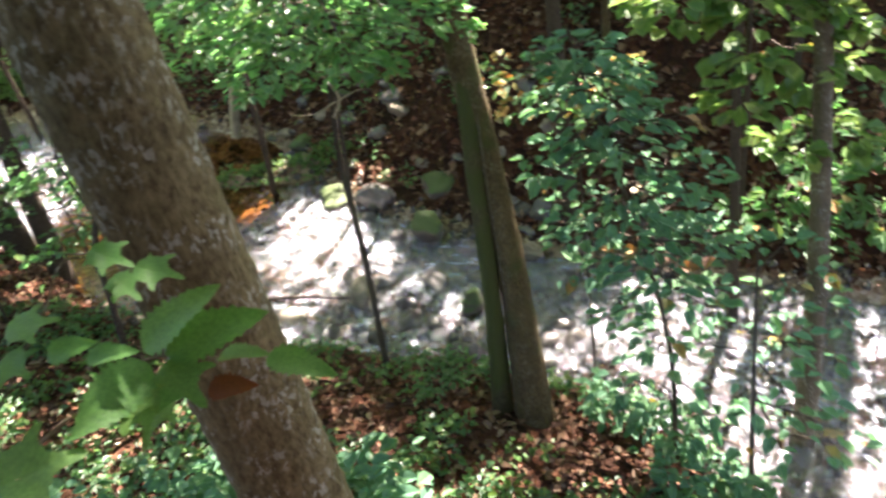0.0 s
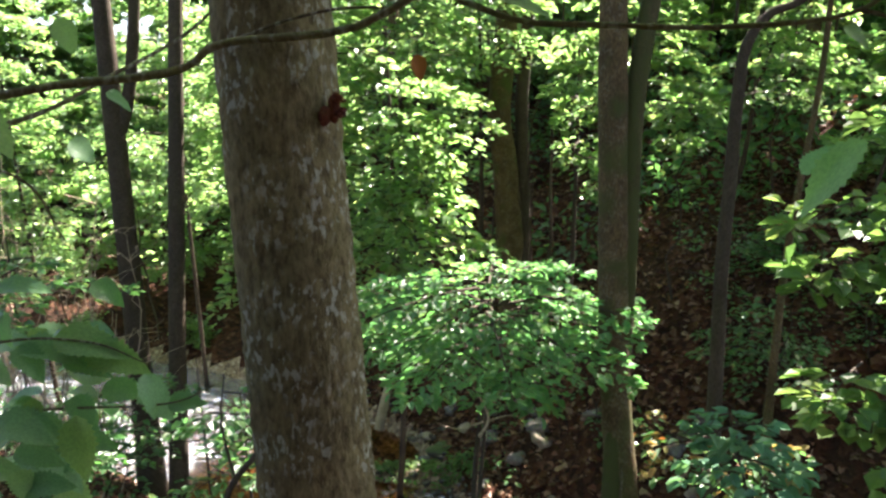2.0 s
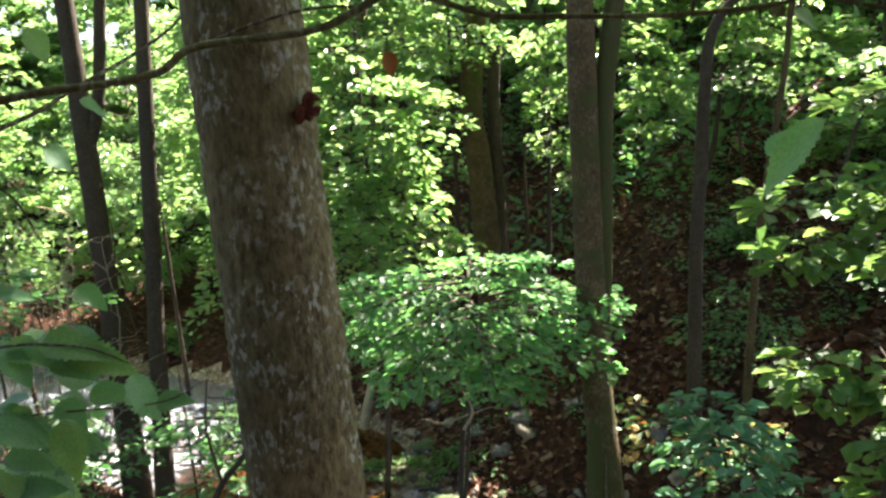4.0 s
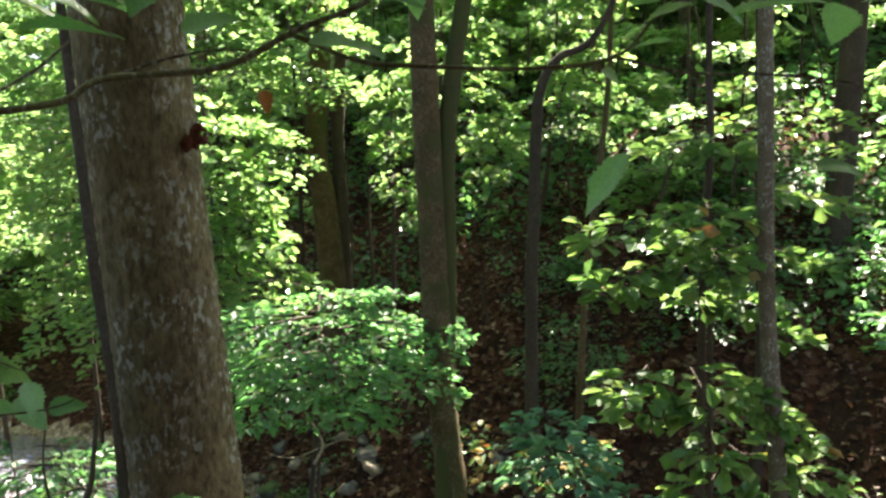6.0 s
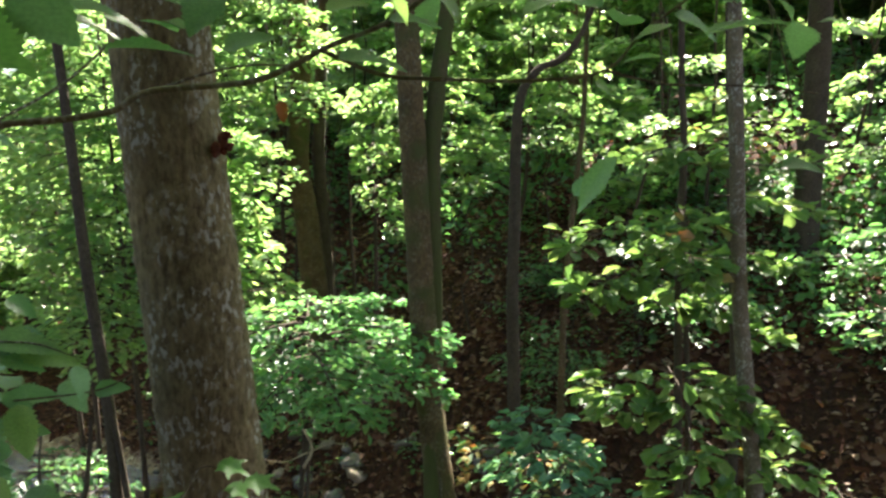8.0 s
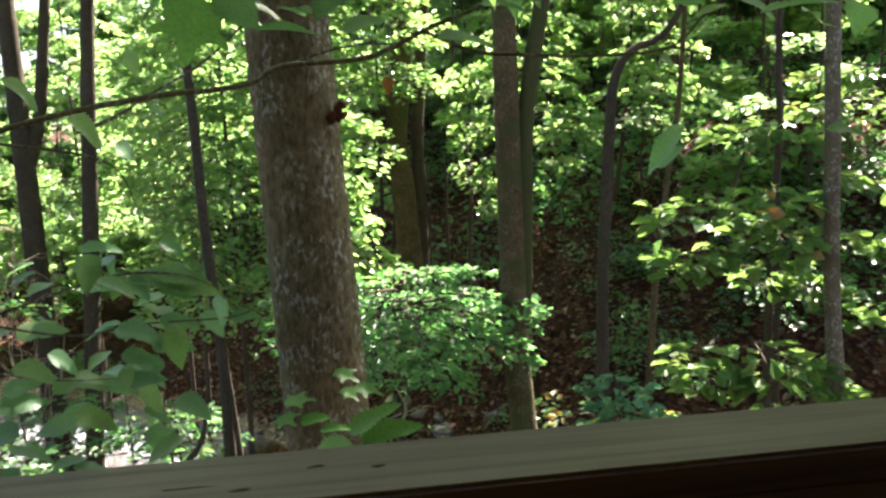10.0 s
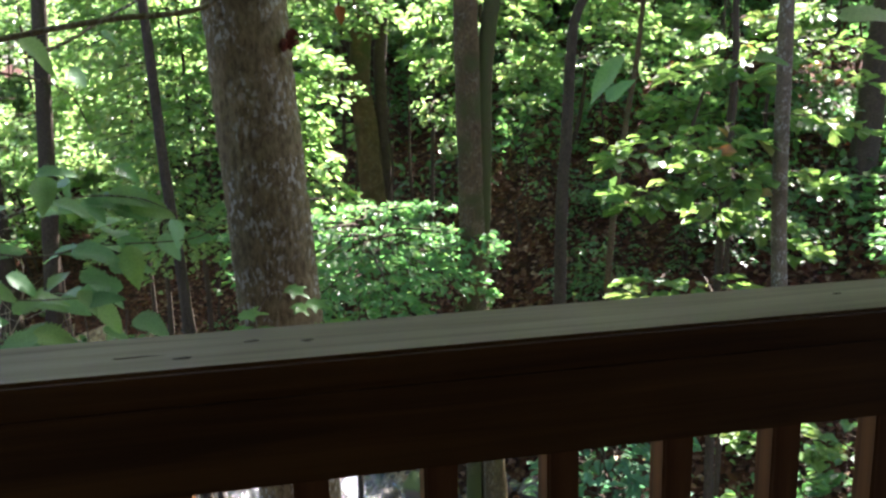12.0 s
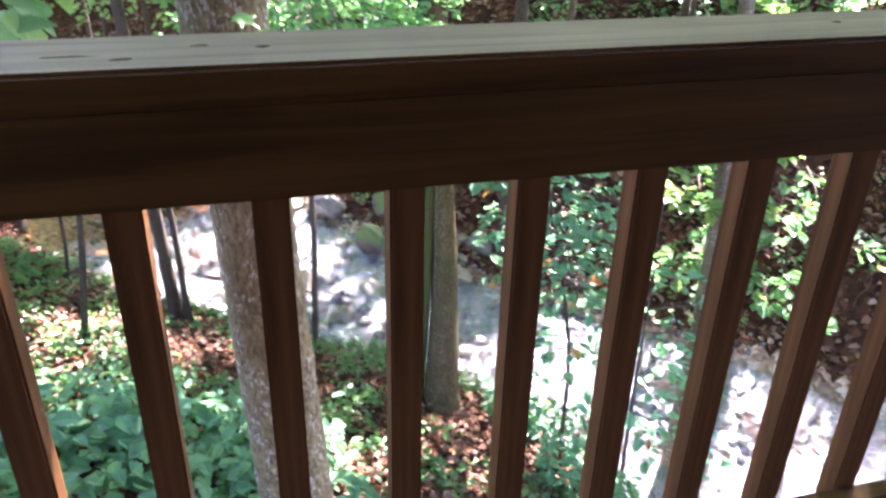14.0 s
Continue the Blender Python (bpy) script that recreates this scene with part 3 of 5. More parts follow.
BANK_GLADES = [(-0.7, 5.4, -3.6, 0.2), (1.6, 3.9, -3.3, 0.45), (-1.3, 7.7, -3.8, 0.8), (-1.6, 9.2, -4, 0.5), (-4.6, 10.4, 0.6, 1.5), (-3.2, 8.8, 0, 0.7), (0.3, 9.6, 1.6, 0.9), (0.9, 4.6, -3.4, 0.3),  (-1.7, 5.3, -3.2, 0.35), (0.1, 4.3, -3.2, 0.25), (-2.6, 7.2, -3.3, 0.6),
               (0.6, 3.4, -2.9, 0.3), (1.1, 6.4, 0.0, 0.45), (0.8, 9.5, 0.8, 1.5), (-0.3, 10.6, 1, 1.5), (2.2, 10.2, 1.0, 0.9), (3.6, 10.4, 1.9, 0.8),
               (5.6, 10.4, 2.2, 0.8), (9.6, 7.6, 2.6, 0.7), (10.6, 9.4, 2.8, 0.8), (3.9, 5.4, 0.7, 0.25), (-1.4, 6.1, -3.3, 0.25), (-1.0, 5.3, -3.3, 0.25), (-0.3, 5.2, -3.3, 0.3), (0.75, 3.9, -3.3, 0.35), (6.5, 5.2, 0.5, 0.25), (6.6, 6.8, 2.2, 0.8), (8.2, 7.6, 1.6, 0.4), (8.6, 10.6, 3.8, 1.1), (7.2, 9.0, 3.2, 0.6)]          # on the banks and the nearer trees
FAR_GLADES = [(1.6, 11.6, 2, 1.6), (-5, 16, 1, 3), (-9, 22, 2, 6), (-6, 18, 3, 4), (-13, 27, 5, 7), (-5, 27, 5, 6), (-4, 14, 1, 2.6), (-7, 15, 2, 3.2),
              (-2, 20, 3, 5), (-3.4, 13, 0.5, 2.2), (-6, 12.5, 1, 2.4), (-9, 17, 3, 3.5), (-4.5, 16, 2, 2.8), (-7, 20, 4, 3.5), (-3, 9.5, -1, 1.0), (5, 17, 5, 2.6), (10, 12, 3, 2.2), (-2.5, 10, 0, 1.2), (8, 19, 6, 2.2), (13, 17, 6, 2.2), (6, 14, 5, 2.4), (9.5, 15, 6, 2.4), (3.2, 15, 4, 2), (7.5, 10, 2.5, 1.4), (-11, 20, 4, 4), (8, 12.5, 5, 2.2), (11, 11.5, 5, 2.4), (12, 14, 7, 3), (4, 12, 3.5, 1.6)]          # in the valley and up the slope


def open_to_sun(P, near_only=False, creek_only=False):
    """Which clumps of the canopy would stand between the sun and a glade, which stays free of leaves."""
    P = np.atleast_2d(P)
    hit = np.zeros(len(P), bool)
    s = np.array(TO_SUN)
    for k, spots in enumerate((CREEK_GLADES, [] if creek_only else BANK_GLADES, [] if creek_only or near_only else FAR_GLADES)):
        for x, y, z, r in spots:
            v = P - np.array([x, y, z])
            along = v @ s
            hit |= (along > (0, 0, 5)[k]) & (np.linalg.norm(v - along[:, None] * s, axis=1) < r + 0.35)
    return hit


def crown(centre, radius, low, high, clumps, per, size, origin):
    """A high crown of leaf clumps, uneven and with gaps."""
    c = np.asarray(centre, float)
    a, r = rng.uniform(0, 6.283, clumps), radius * np.sqrt(rng.uniform(0, 1, clumps))
    P = np.stack([c[0] + r * np.cos(a), c[1] + r * np.sin(a), rng.uniform(low, high, clumps)], 1)
    P = P[~open_to_sun(P)]
    n = len(P)
    Q = np.repeat(P, per, 0) + rng.normal(0, 1, (n * per, 3)) * np.array([0.42, 0.42, 0.16])
    axis = rng.normal(0, 1, (n * per, 3)) * np.array([1, 1, 0.4])
    up = np.array([0, 0, 1.0]) + rng.normal(0, 0.4, (n * per, 3))
    ln = size * rng.uniform(0.7, 1.3, n * per)
    return small_leaves(Q - np.asarray(origin), axis, up, ln, ln * 0.6)


def limbs_to(ctrl, ends, r, origin):
    out = []
    for e in ends:
        k = rng.integers(1, len(ctrl))
        a = np.asarray(ctrl[k], float)
        out.append(tube(bent(a, e, 7, -0.2, 0.05) - np.asarray(origin), np.linspace(r, r * 0.25, 7), 6))
    return out


# density of the crowns, mostly above the view and tuned for their shade
CANOPY = 0.85


def tall_tree(name, stems, label, crown_at, crown_r, mat_leaf, clumps=150, low=6.0, high=12.0):
    """A forest tree: one or more stems, a few limbs, a crown high above."""
    base = tuple(stems[0][0][0])
    ob = empty(name, base, label, "tree")
    first = None
    for ctrl, radii, mat, sides, rings, part_label in stems:
        stem = part("trunk", trunk_mesh(ctrl, radii, mat, sides, rings, origin=base, flare=0.35), ob, part_label)
        first = first or stem
    top = stems[0][0]
    ends = [(crown_at[0] + crown_r * 0.6 * math.cos(a), crown_at[1] + crown_r * 0.6 * math.sin(a), rng.uniform(low, high)) for a in rng.uniform(0, 6.28, 6)]
    for v, q in limbs_to(top[-2:], ends, 0.05, base):
        part("limb", from_arrays("limb", v, q, stems[0][2], True), first)
    if clumps:
        part("crown", from_arrays("crown", *crown(crown_at, crown_r, low, high, int(clumps * CANOPY), 60, 0.2, base), mat_leaf), ob, kind="stuff")
    return ob


def build_tall_trees():
    z0 = float(ground_z(0.15, 1.9))
    big = tall_tree("tree", [([(0.16, 1.88, z0 - 0.2), (0.12, 1.93, -1.6), (0.07, 1.965, -0.5), (0.03, 1.99, 0.5), (-0.02, 2.02, 1.6), (-0.12, 2.08, 4.0), (-0.3, 2.2, 9.0)],
                              [0.19, 0.158, 0.147, 0.141, 0.135, 0.125, 0.07], m_bark_big, 56, 260, "")],
                    "grey-brown tree trunk flecked with pale lichen, leaning slightly", (-0.3, 2.4), 4.6, m_leaf_far, 170)
    part("bark_knob", from_arrays("bark_knob", *joined([rock_shape((0.11 - 0.16 + a, 1.905 - 1.88 + b, 1.385 - z0 + 0.2 + c), (0.018, 0.02, h), 3, 0.9) for a, b, c, h in ((0, 0, 0, 0.032), (0.012, -0.012, 0.016, 0.014), (-0.012, 0.0, -0.022, 0.02), (0.016, -0.004, -0.012, 0.012))]), m_knob, True), big, "reddish-brown knob on the bark")
    z0 = float(ground_z(1.82, 4.85))
    tall_tree("tree", [([(1.82, 4.85, z0 - 0.15), (1.93, 5.2, -2.6), (1.95, 5.5, -1.5), (1.94, 5.72, -0.5), (1.94, 5.78, 0.5), (1.93, 5.8, 1.6), (1.92, 5.85, 4.0), (1.85, 5.9, 9.5)],
                        [0.15, 0.122, 0.114, 0.11, 0.108, 0.103, 0.088, 0.05], m_bark_mid, 30, 120, "brown bark"),
                       ([(1.6, 5.05, z0 - 0.15), (1.73, 5.2, -2.6), (1.84, 5.45, -1.5), (2.0, 5.74, -0.4), (2.05, 5.78, 0.5), (2.08, 5.8, 1.3), (2.16, 5.8, 1.9), (2.36, 5.8, 3.4), (2.7, 5.8, 9.0)],
                        [0.085, 0.068, 0.068, 0.073, 0.076, 0.074, 0.07, 0.06, 0.04], m_bark_moss, 26, 120, "bark covered with green moss")],
              "two-stemmed forest tree, one stem mossy, on the creek bank", (2.0, 6.2), 4.8, m_leaf_far, 150)
    vine = empty("vine", (1.72, 4.87, -3.7), "thin pale vine climbing along the mossy stem", "vine")
    part("stem", from_arrays("stem", *tube(spline([(1.7, 4.95, -3.75), (1.8, 5.08, -2.9), (1.84, 5.2, -2.3), (1.9, 5.38, -1.5), (1.97, 5.55, -0.9), (2.06, 5.66, -0.3)], 40) - np.array([1.72, 4.87, -3.7]),
                                           np.linspace(0.009, 0.004, 40), 6, 0.08), m_bark_grey, True), vine)
    z0 = float(ground_z(3.9, 4.1))
    tall_tree("tree", [([(3.92, 4.1, z0 - 0.3), (4.05, 4.25, -3), (4.3, 4.65, -1.4), (4.41, 4.94, 0.0), (4.39, 4.97, 1.6), (4.35, 5.0, 4), (4.2, 5.2, 8.5)],
                        [0.1, 0.078, 0.068, 0.064, 0.06, 0.05, 0.03], m_bark_grey, 22, 90, "")],
              "slim grey-barked tree with lichen blotches", (4.3, 5.4), 3.5, m_leaf_far, 80)
    z0 = float(ground_z(4.6, 5.95))
    tall_tree("tree", [([(4.52, 5.9, z0 - 0.3), (4.53, 5.95, -2), (4.55, 5.95, 0), (4.62, 5.95, 1.3), (4.6, 5.95, 2.2), (4.7, 6, 5)],
                        [0.055, 0.042, 0.037, 0.033, 0.03, 0.015], m_bark_dark, 12, 50, "")],
              "thin dark-barked young tree", (4.7, 6.2), 2.0, m_leaf_lime, 30, 4.0, 7.0)
    z0 = float(ground_z(3.75, 7.9))
    tall_tree("tree", [([(3.7, 7.95, z0 - 0.3), (3.72, 7.9, -0.6), (3.78, 7.9, 0.6), (3.83, 7.9, 1.5), (3.9, 7.9, 1.95), (4.12, 7.9, 2.25), (4.6, 7.8, 2.6), (5.4, 7.7, 4.4)],
                        [0.085, 0.07, 0.068, 0.062, 0.055, 0.045, 0.035, 0.02], m_bark_dark, 16, 70, "")],
              "dark tree bent over near its top", (5.6, 7.8), 2.6, m_leaf_far, 50, 4.5, 8.0)
    z0 = float(ground_z(2.4, 12.9))
    tall_tree("tree", [([(2.55, 13.0, z0 - 0.3), (2.38, 13.0, 0.3), (2.28, 13.0, 1.3), (2.42, 13.0, 3.0), (2.4, 13, 6), (2.3, 13, 11)],
                        [0.24, 0.2, 0.19, 0.17, 0.14, 0.06], m_bark_mid, 20, 70, ""),
                       ([(2.75, 13.1, z0 - 0.3), (2.66, 13.1, 0.8), (2.72, 13.1, 2.2), (3.0, 13.1, 5), (3.6, 13.2, 10)],
                        [0.13, 0.11, 0.1, 0.08, 0.05], m_bark_dark, 14, 50, "")],
              "forest tree with a swaying double trunk on the slope", (2.5, 13.2), 5.0, m_leaf_far, 150)
    for x, y, r, lean, fork in ((-2.21, 10.3, 0.1, 0.067, False), (-3.0, 10.9, 0.137, -0.02, True)):
        z0 = float(ground_z(x, y))
        stems = [([(x + lean * z0, y, z0 - 0.3), (x - 1.5 * lean, y, -1.5), (x + 0.2 * lean, y, 0.2), (x + 2 * lean, y, 2.0), (x + 5 * lean, y, 5), (x + 8 * lean, y, 10)],
                  [r * 1.3, r * 1.05, r, r * 0.9, r * 0.7, r * 0.4], m_bark_dark, 18, 60, "")]
        if fork:
            stems.append(([(x - 0.02, y, 1.15), (x + 0.16, y, 1.6), (x + 0.32, y, 2.6), (x + 0.7, y, 6)], [r * 0.7, r * 0.6, r * 0.55, r * 0.3], m_bark_dark, 12, 30, ""))
        tall_tree("tree", stems, "straight dark forest trunk on the creek's bank" + (", forked above" if fork else ""), (x, y + 0.4), 4.4, m_leaf_far, 110)
    x, y = -0.55, 6.6
    z0 = float(ground_z(x, y))
    tall_tree("tree", [([(x + 0.12, y, z0 - 0.2), (x + 0.05, y, -2), (x + 0.04, y, -0.6), (x - 0.03, y, 0.5), (x - 0.06, y, 1.4), (x - 0.12, y, 3), (x - 0.2, y, 6.5)],
                        [0.065, 0.055, 0.05, 0.046, 0.042, 0.035, 0.02], m_bark_dark, 12, 60, ""),
                       ([(x + 0.22, y - 0.1, z0 - 0.2), (x + 0.2, y - 0.1, -2.3), (x + 0.1, y - 0.05, -1), (x + 0.0, y, 0.1)], [0.035, 0.03, 0.026, 0.02], m_bark_dark, 8, 30, "")],
              "slender winding young tree beside the creek", (x, y + 0.3), 2.2, m_leaf, 40, 4.0, 7.5)
    # the crown of this trunk is out of view, thickened to darken the slope
    x, y = 9.05, 9.0
    z0 = float(ground_z(x, y))
    tall_tree("tree", [([(x + 0.1, y, z0 - 0.4), (x - 0.05, y, -0.6), (x + 0.05, y, 1.2), (x + 0.2, y, 3), (x + 0.4, y, 9)], [0.25, 0.2, 0.19, 0.17, 0.08], m_bark_dark, 18, 50, "")],
              "dark forest trunk at the foot of the slope", (x - 0.5, y + 0.5), 5.0, m_leaf_far, 330, 4.5, 11)
    # unseen crown, far fuller than the thin stem, added to keep sky off the slope
    x, y = 4.75, 8.4
    z0 = float(ground_z(x, y))
    tall_tree("tree", [([(x - 0.25, y, z0 - 0.3), (x - 0.1, y, -0.6), (x + 0.05, y, 0.6), (x + 0.25, y, 2), (x + 0.4, y, 5)], [0.05, 0.042, 0.038, 0.032, 0.015], m_bark_mid, 10, 40, "")],
              "thin leaning young tree on the slope", (x + 0.6, y + 0.3), 3.4, m_leaf_far, 170, 4.5, 8.5)


def rock_shape(centre, half, detail, rough, seed=None):
    """An uneven stone: a finely cut ball pushed in and out."""
    r = np.random.default_rng(seed if seed is not None else int(rng.integers(1e6)))
    n, m = 6 * detail, 4 * detail
    th = np.linspace(0.0, np.pi, m + 1)
    ph = np.linspace(0, 2 * np.pi, n, endpoint=False)
    T, F = np.meshgrid(th, ph, indexing="ij")
    d = np.stack([np.sin(T) * np.cos(F), np.sin(T) * np.sin(F), np.cos(T)], -1)
    b = np.ones(T.shape)
    for i in range(9):
        ax = r.standard_normal(3)
        ax /= np.linalg.norm(ax)
        cut = r.uniform(0.55, 0.95)
        e = d @ ax
        b = np.where(e * b > cut, cut / np.maximum(e, 1e-6), b)
    for i in range(4):
        k = r.standard_normal(3) * (2 + 2 * i)
        b = b * (1 + rough * 0.22 / (1 + i) * np.sin(d @ k + r.uniform(0, 6)))
    V = d * b[..., None] * np.asarray(half) + np.asarray(centre)
    i, j = np.meshgrid(np.arange(m), np.arange(n), indexing="ij")
    k = (j + 1) % n
    Q = np.stack([i * n + j, (i + 1) * n + j, (i + 1) * n + k, i * n + k], -1).reshape(-1, 4)
    return V.reshape(-1, 3), Q


m_knob = bark("knob", (0.2, 0.06, 0.035), (0.07, 0.025, 0.018), 40)
build_railing()
build_porch()
build_tall_trees()


def understory(name, base, ctrl, radii, sprays, mat_leaf, mat_bark, label, category="tree", group="", autumn=0.0, sides=8, wide_at=(0.35, 0.75), droop=0.14, flat=0.3, thick=0.022):
    """A young tree: a thin stem, side branches and flat fans of leaves. Sprays: foot, direction in degrees, rise, length, spread, leaves, size."""
    ob = empty(name, base, label, category, group)
    o = np.asarray(base, float)
    if ctrl is not None:
        part("trunk", trunk_mesh(ctrl, radii, mat_bark, sides, 26, 0.02, 0.02, base), ob)
    L, A, B = [], [], []
    for foot, az, rise, length, spread, n, size in sprays:
        made, line = spray(np.asarray(foot, float) - o, radians(az), rise, length, spread, n, size, 0.6, flat, droop, wide_at=wide_at, thick=thick)
        v, q = made
        old = rng.uniform(0, 1, len(v) // 6) < autumn          # some leaves have turned
        for pick, heap in ((old, A), (~old, L)):
            if pick.any():
                vv = v.reshape(-1, 6, 3)[pick].reshape(-1, 3)
                o6 = (np.arange(pick.sum()) * 6)[:, None]
                heap.append((vv, np.concatenate([o6 + np.array([0, 1, 2, 3]), o6 + np.array([0, 3, 4, 5])])))
        part("branch", from_arrays("branch", *tube(line, np.linspace(0.006 + 0.006 * length, 0.002, len(line)), 5), mat_bark, True), ob)
        for k in (1, 2, 3):
            side = spray(line[k], radians(az + rng.choice([-1, 1]) * rng.uniform(30, 60)), rise * 0.5, length * 0.45, spread, 2, size)[1]
            B.append(tube(side, np.linspace(0.005, 0.0015, len(side)), 3))
    part("fine_twig", from_arrays("fine_twig", *joined(B), mat_bark, True), ob, kind="stuff")
    if L:
        part("foliage", from_arrays("foliage", *joined(L), mat_leaf), ob, kind="stuff")
    if A:
        part("autumn_foliage", from_arrays("autumn_foliage", *joined(A), m_leaf_autumn), ob, "yellowing autumn leaves", "stuff")
    return ob


def fans(centre, reach, levels, each, length, n, size, spread=0.5, rise=0.05, sector=(0, 360)):
    """Sprays round an upright axis through centre, over levels of height."""
    out = []
    for z in levels:
        for k in range(each):
            az = rng.uniform(*sector)
            f = rng.uniform(0, reach)
            out.append(((centre[0] + f * math.cos(radians(az)), centre[1] + f * math.sin(radians(az)), z + rng.uniform(-0.12, 0.12)),
                        az + rng.uniform(-25, 25), rise + rng.uniform(-0.08, 0.08), length * rng.uniform(0.7, 1.2), spread, n, size))
    return out


def build_understory():
    # the small tree with layered leaves over the creek
    z0 = float(ground_z(0.85, 6.0))
    c = (1.15, 6.5)
    sp = []
    for z, reach, each in ((0.14, 0.6, 4), (0.03, 1.0, 7), (-0.11, 1.3, 9), (-0.25, 1.4, 9), (-0.38, 1.15, 7), (-0.48, 0.8, 5)):
        for k in range(each):
            az, f = rng.uniform(0, 360), rng.uniform(0, 0.35)
            ln = reach * rng.uniform(0.65, 1.2)
            sp.append(((c[0] - 0.05 + f * math.cos(radians(az)), c[1] - 0.3 + f * math.sin(radians(az)), z + rng.uniform(-0.05, 0.05)), az + rng.uniform(-20, 20), rng.uniform(0.02, 0.12), ln, 0.36, int(34 + 62 * ln), 0.078))
    for foot, az, ln in (((1.35, 5.9, -0.2), 282, 1.05), ((1.4, 6.0, -0.32), 300, 1.0), ((1.2, 5.9, -0.4), 270, 0.9)):          # boughs that reach out before the two-stemmed tree
        sp.append((foot, az, 0.0, ln, 0.36, 110, 0.075))
    tree = understory("sapling", (0.85, 6.0, z0), [(0.85, 6.0, z0 - 0.1), (0.9, 6.2, -3.3), (0.98, 6.5, -2.6), (1.03, 6.85, -1.9), (1.1, 6.85, -1.2), (1.15, 6.7, -0.2)],
                      [0.035, 0.032, 0.03, 0.028, 0.02, 0.008], sp, m_leaf_layered, m_bark_dark, "slender young tree with layered green leaves over the creek")
    part("side_stem", from_arrays("side_stem", *tube(spline([(0.13, 0.5, 1.5), (0.26, 0.8, 2.2), (0.3, 0.85, 3.2)], 12), np.linspace(0.022, 0.012, 12), 7), m_bark_dark, True), tree)
    part("dead_twig", from_arrays("dead_twig", *joined([tube(spline([(0.22, 0.8, 2.25), (0.3, 0.75, 2.42), (0.24, 0.7, 2.6), (0.16, 0.68, 2.75)], 10), np.linspace(0.016, 0.006, 10), 6),
                                                       tube(spline([(0.28, 0.76, 2.4), (0.45, 0.7, 2.47), (0.58, 0.66, 2.46)], 8), np.linspace(0.008, 0.002, 8), 5),
                                                       tube(spline([(0.26, 0.76, 2.4), (0.05, 0.8, 2.33), (-0.15, 0.78, 2.4)], 8), np.linspace(0.008, 0.002, 8), 5)]), m_twig_pale, True), tree, "pale dead twig")
    # the bluish sapling on the near bank
    z0 = float(ground_z(2.5, 4.2))
    sp = []
    for k, z in enumerate(np.linspace(-0.5, -2.3, 13)):
        for j in range(4):
            sp.append(((2.33 + 0.24 * (-0.5 - z) + rng.uniform(-0.06, 0.06), 4.5 + rng.uniform(-0.06, 0.06), z + rng.uniform(-0.05, 0.05)), 90 * j + 40 * k + rng.uniform(-20, 20), rng.uniform(-0.02, 0.1), (0.24 + 0.44 * min(1, k / 5)) * rng.uniform(0.8, 1.2), 0.42, 15, 0.115))
    sp += fans((2.85, 4.4), 0.15, np.linspace(z0 + 0.5, -2.2, 5), 3, 0.5, 10, 0.13, 0.6, 0.05)
    sp.append(((2.26, 4.5, -0.42), 185, -0.05, 0.3, 0.25, 16, 0.08))
    understory("sapling", (2.5, 4.2, z0), [(2.75, 4.2, z0 - 0.1), (2.78, 4.3, -3), (2.66, 4.45, -2), (2.42, 4.52, -1), (2.26, 4.5, -0.4)], [0.022, 0.018, 0.014, 0.01, 0.005], sp, m_leaf_blue, m_bark_dark,
               "bluish-green sapling with a few red leaves on the bank", autumn=0.03)
    z0 = float(ground_z(3.1, 3.7))
    sp = fans((3.2, 3.9), 0.25, np.linspace(z0 + 0.4, -2.3, 6), 3, 0.6, 12, 0.13, 0.6, 0.05)
    understory("sapling", (3.1, 3.7, z0), [(3.1, 3.7, z0 - 0.1), (3.15, 3.8, -3.2), (3.25, 3.95, -2)], [0.02, 0.015, 0.006], sp, m_leaf_blue, m_bark_dark,
               "bluish-green sapling at the water's edge", autumn=0.06)
    # broad-leaved branches of the thin trees on the far side of the sapling
    sp = []
    for foot, az in (((3.9, 5.6, 0.72), 200), ((3.8, 5.5, 0.7), 260), ((4.3, 5.6, 0.8), 240), ((4.4, 5.7, 0.55), 210), ((4.2, 5.5, 0.45), 250), ((4.0, 5.4, 0.3), 190),
                     ((4.5, 5.8, 1.35), 200), ((4.5, 5.8, 1.3), 250), ((4.6, 5.9, 0.1), 225), ((4.5, 5.8, 0.0), 280), ((3.6, 5.5, 0.33), 215), ((4.5, 5.6, 0.42), 300), ((4.6, 5.5, 0.9), 320)):
        sp.append((foot, az, 0.04, rng.uniform(0.6, 0.95), 0.5, 36, 0.18))
    for foot, az in (((3.6, 5.3, -0.42), 220), ((3.9, 5.3, -0.45), 250), ((4.1, 5.3, -0.55), 280), ((3.7, 5.1, -0.62), 200), ((4.2, 5.2, -0.75), 300), ((3.9, 5.0, -0.8), 240), ((4.4, 5.3, -0.9), 290),
                     ((4.2, 5.1, -1.15), 260), ((4.5, 5.2, -1.3), 310), ((4.0, 5.0, -1.3), 220), ((4.6, 5.4, -0.25), 330), ((4.3, 5.0, -1.7), 240), ((4.6, 5.1, -1.9), 290)):
        sp.append((foot, az, 0.0, rng.uniform(0.5, 0.8), 0.5, 30, 0.18))
    z0 = float(ground_z(4.9, 6.4))
    understory("young_tree", (4.9, 6.4, z0), [(4.9, 6.4, z0 - 0.2), (4.75, 6.1, -2.5), (4.6, 5.9, -0.8), (4.5, 5.8, 0.6), (4.45, 5.7, 1.5)], [0.035, 0.03, 0.026, 0.02, 0.008], sp,
               m_leaf_lime, m_bark_dark, "young hickory-like tree with broad lime-green leaves", autumn=0.02, wide_at=(0.42, 0.78), droop=0.25)
    sp = []
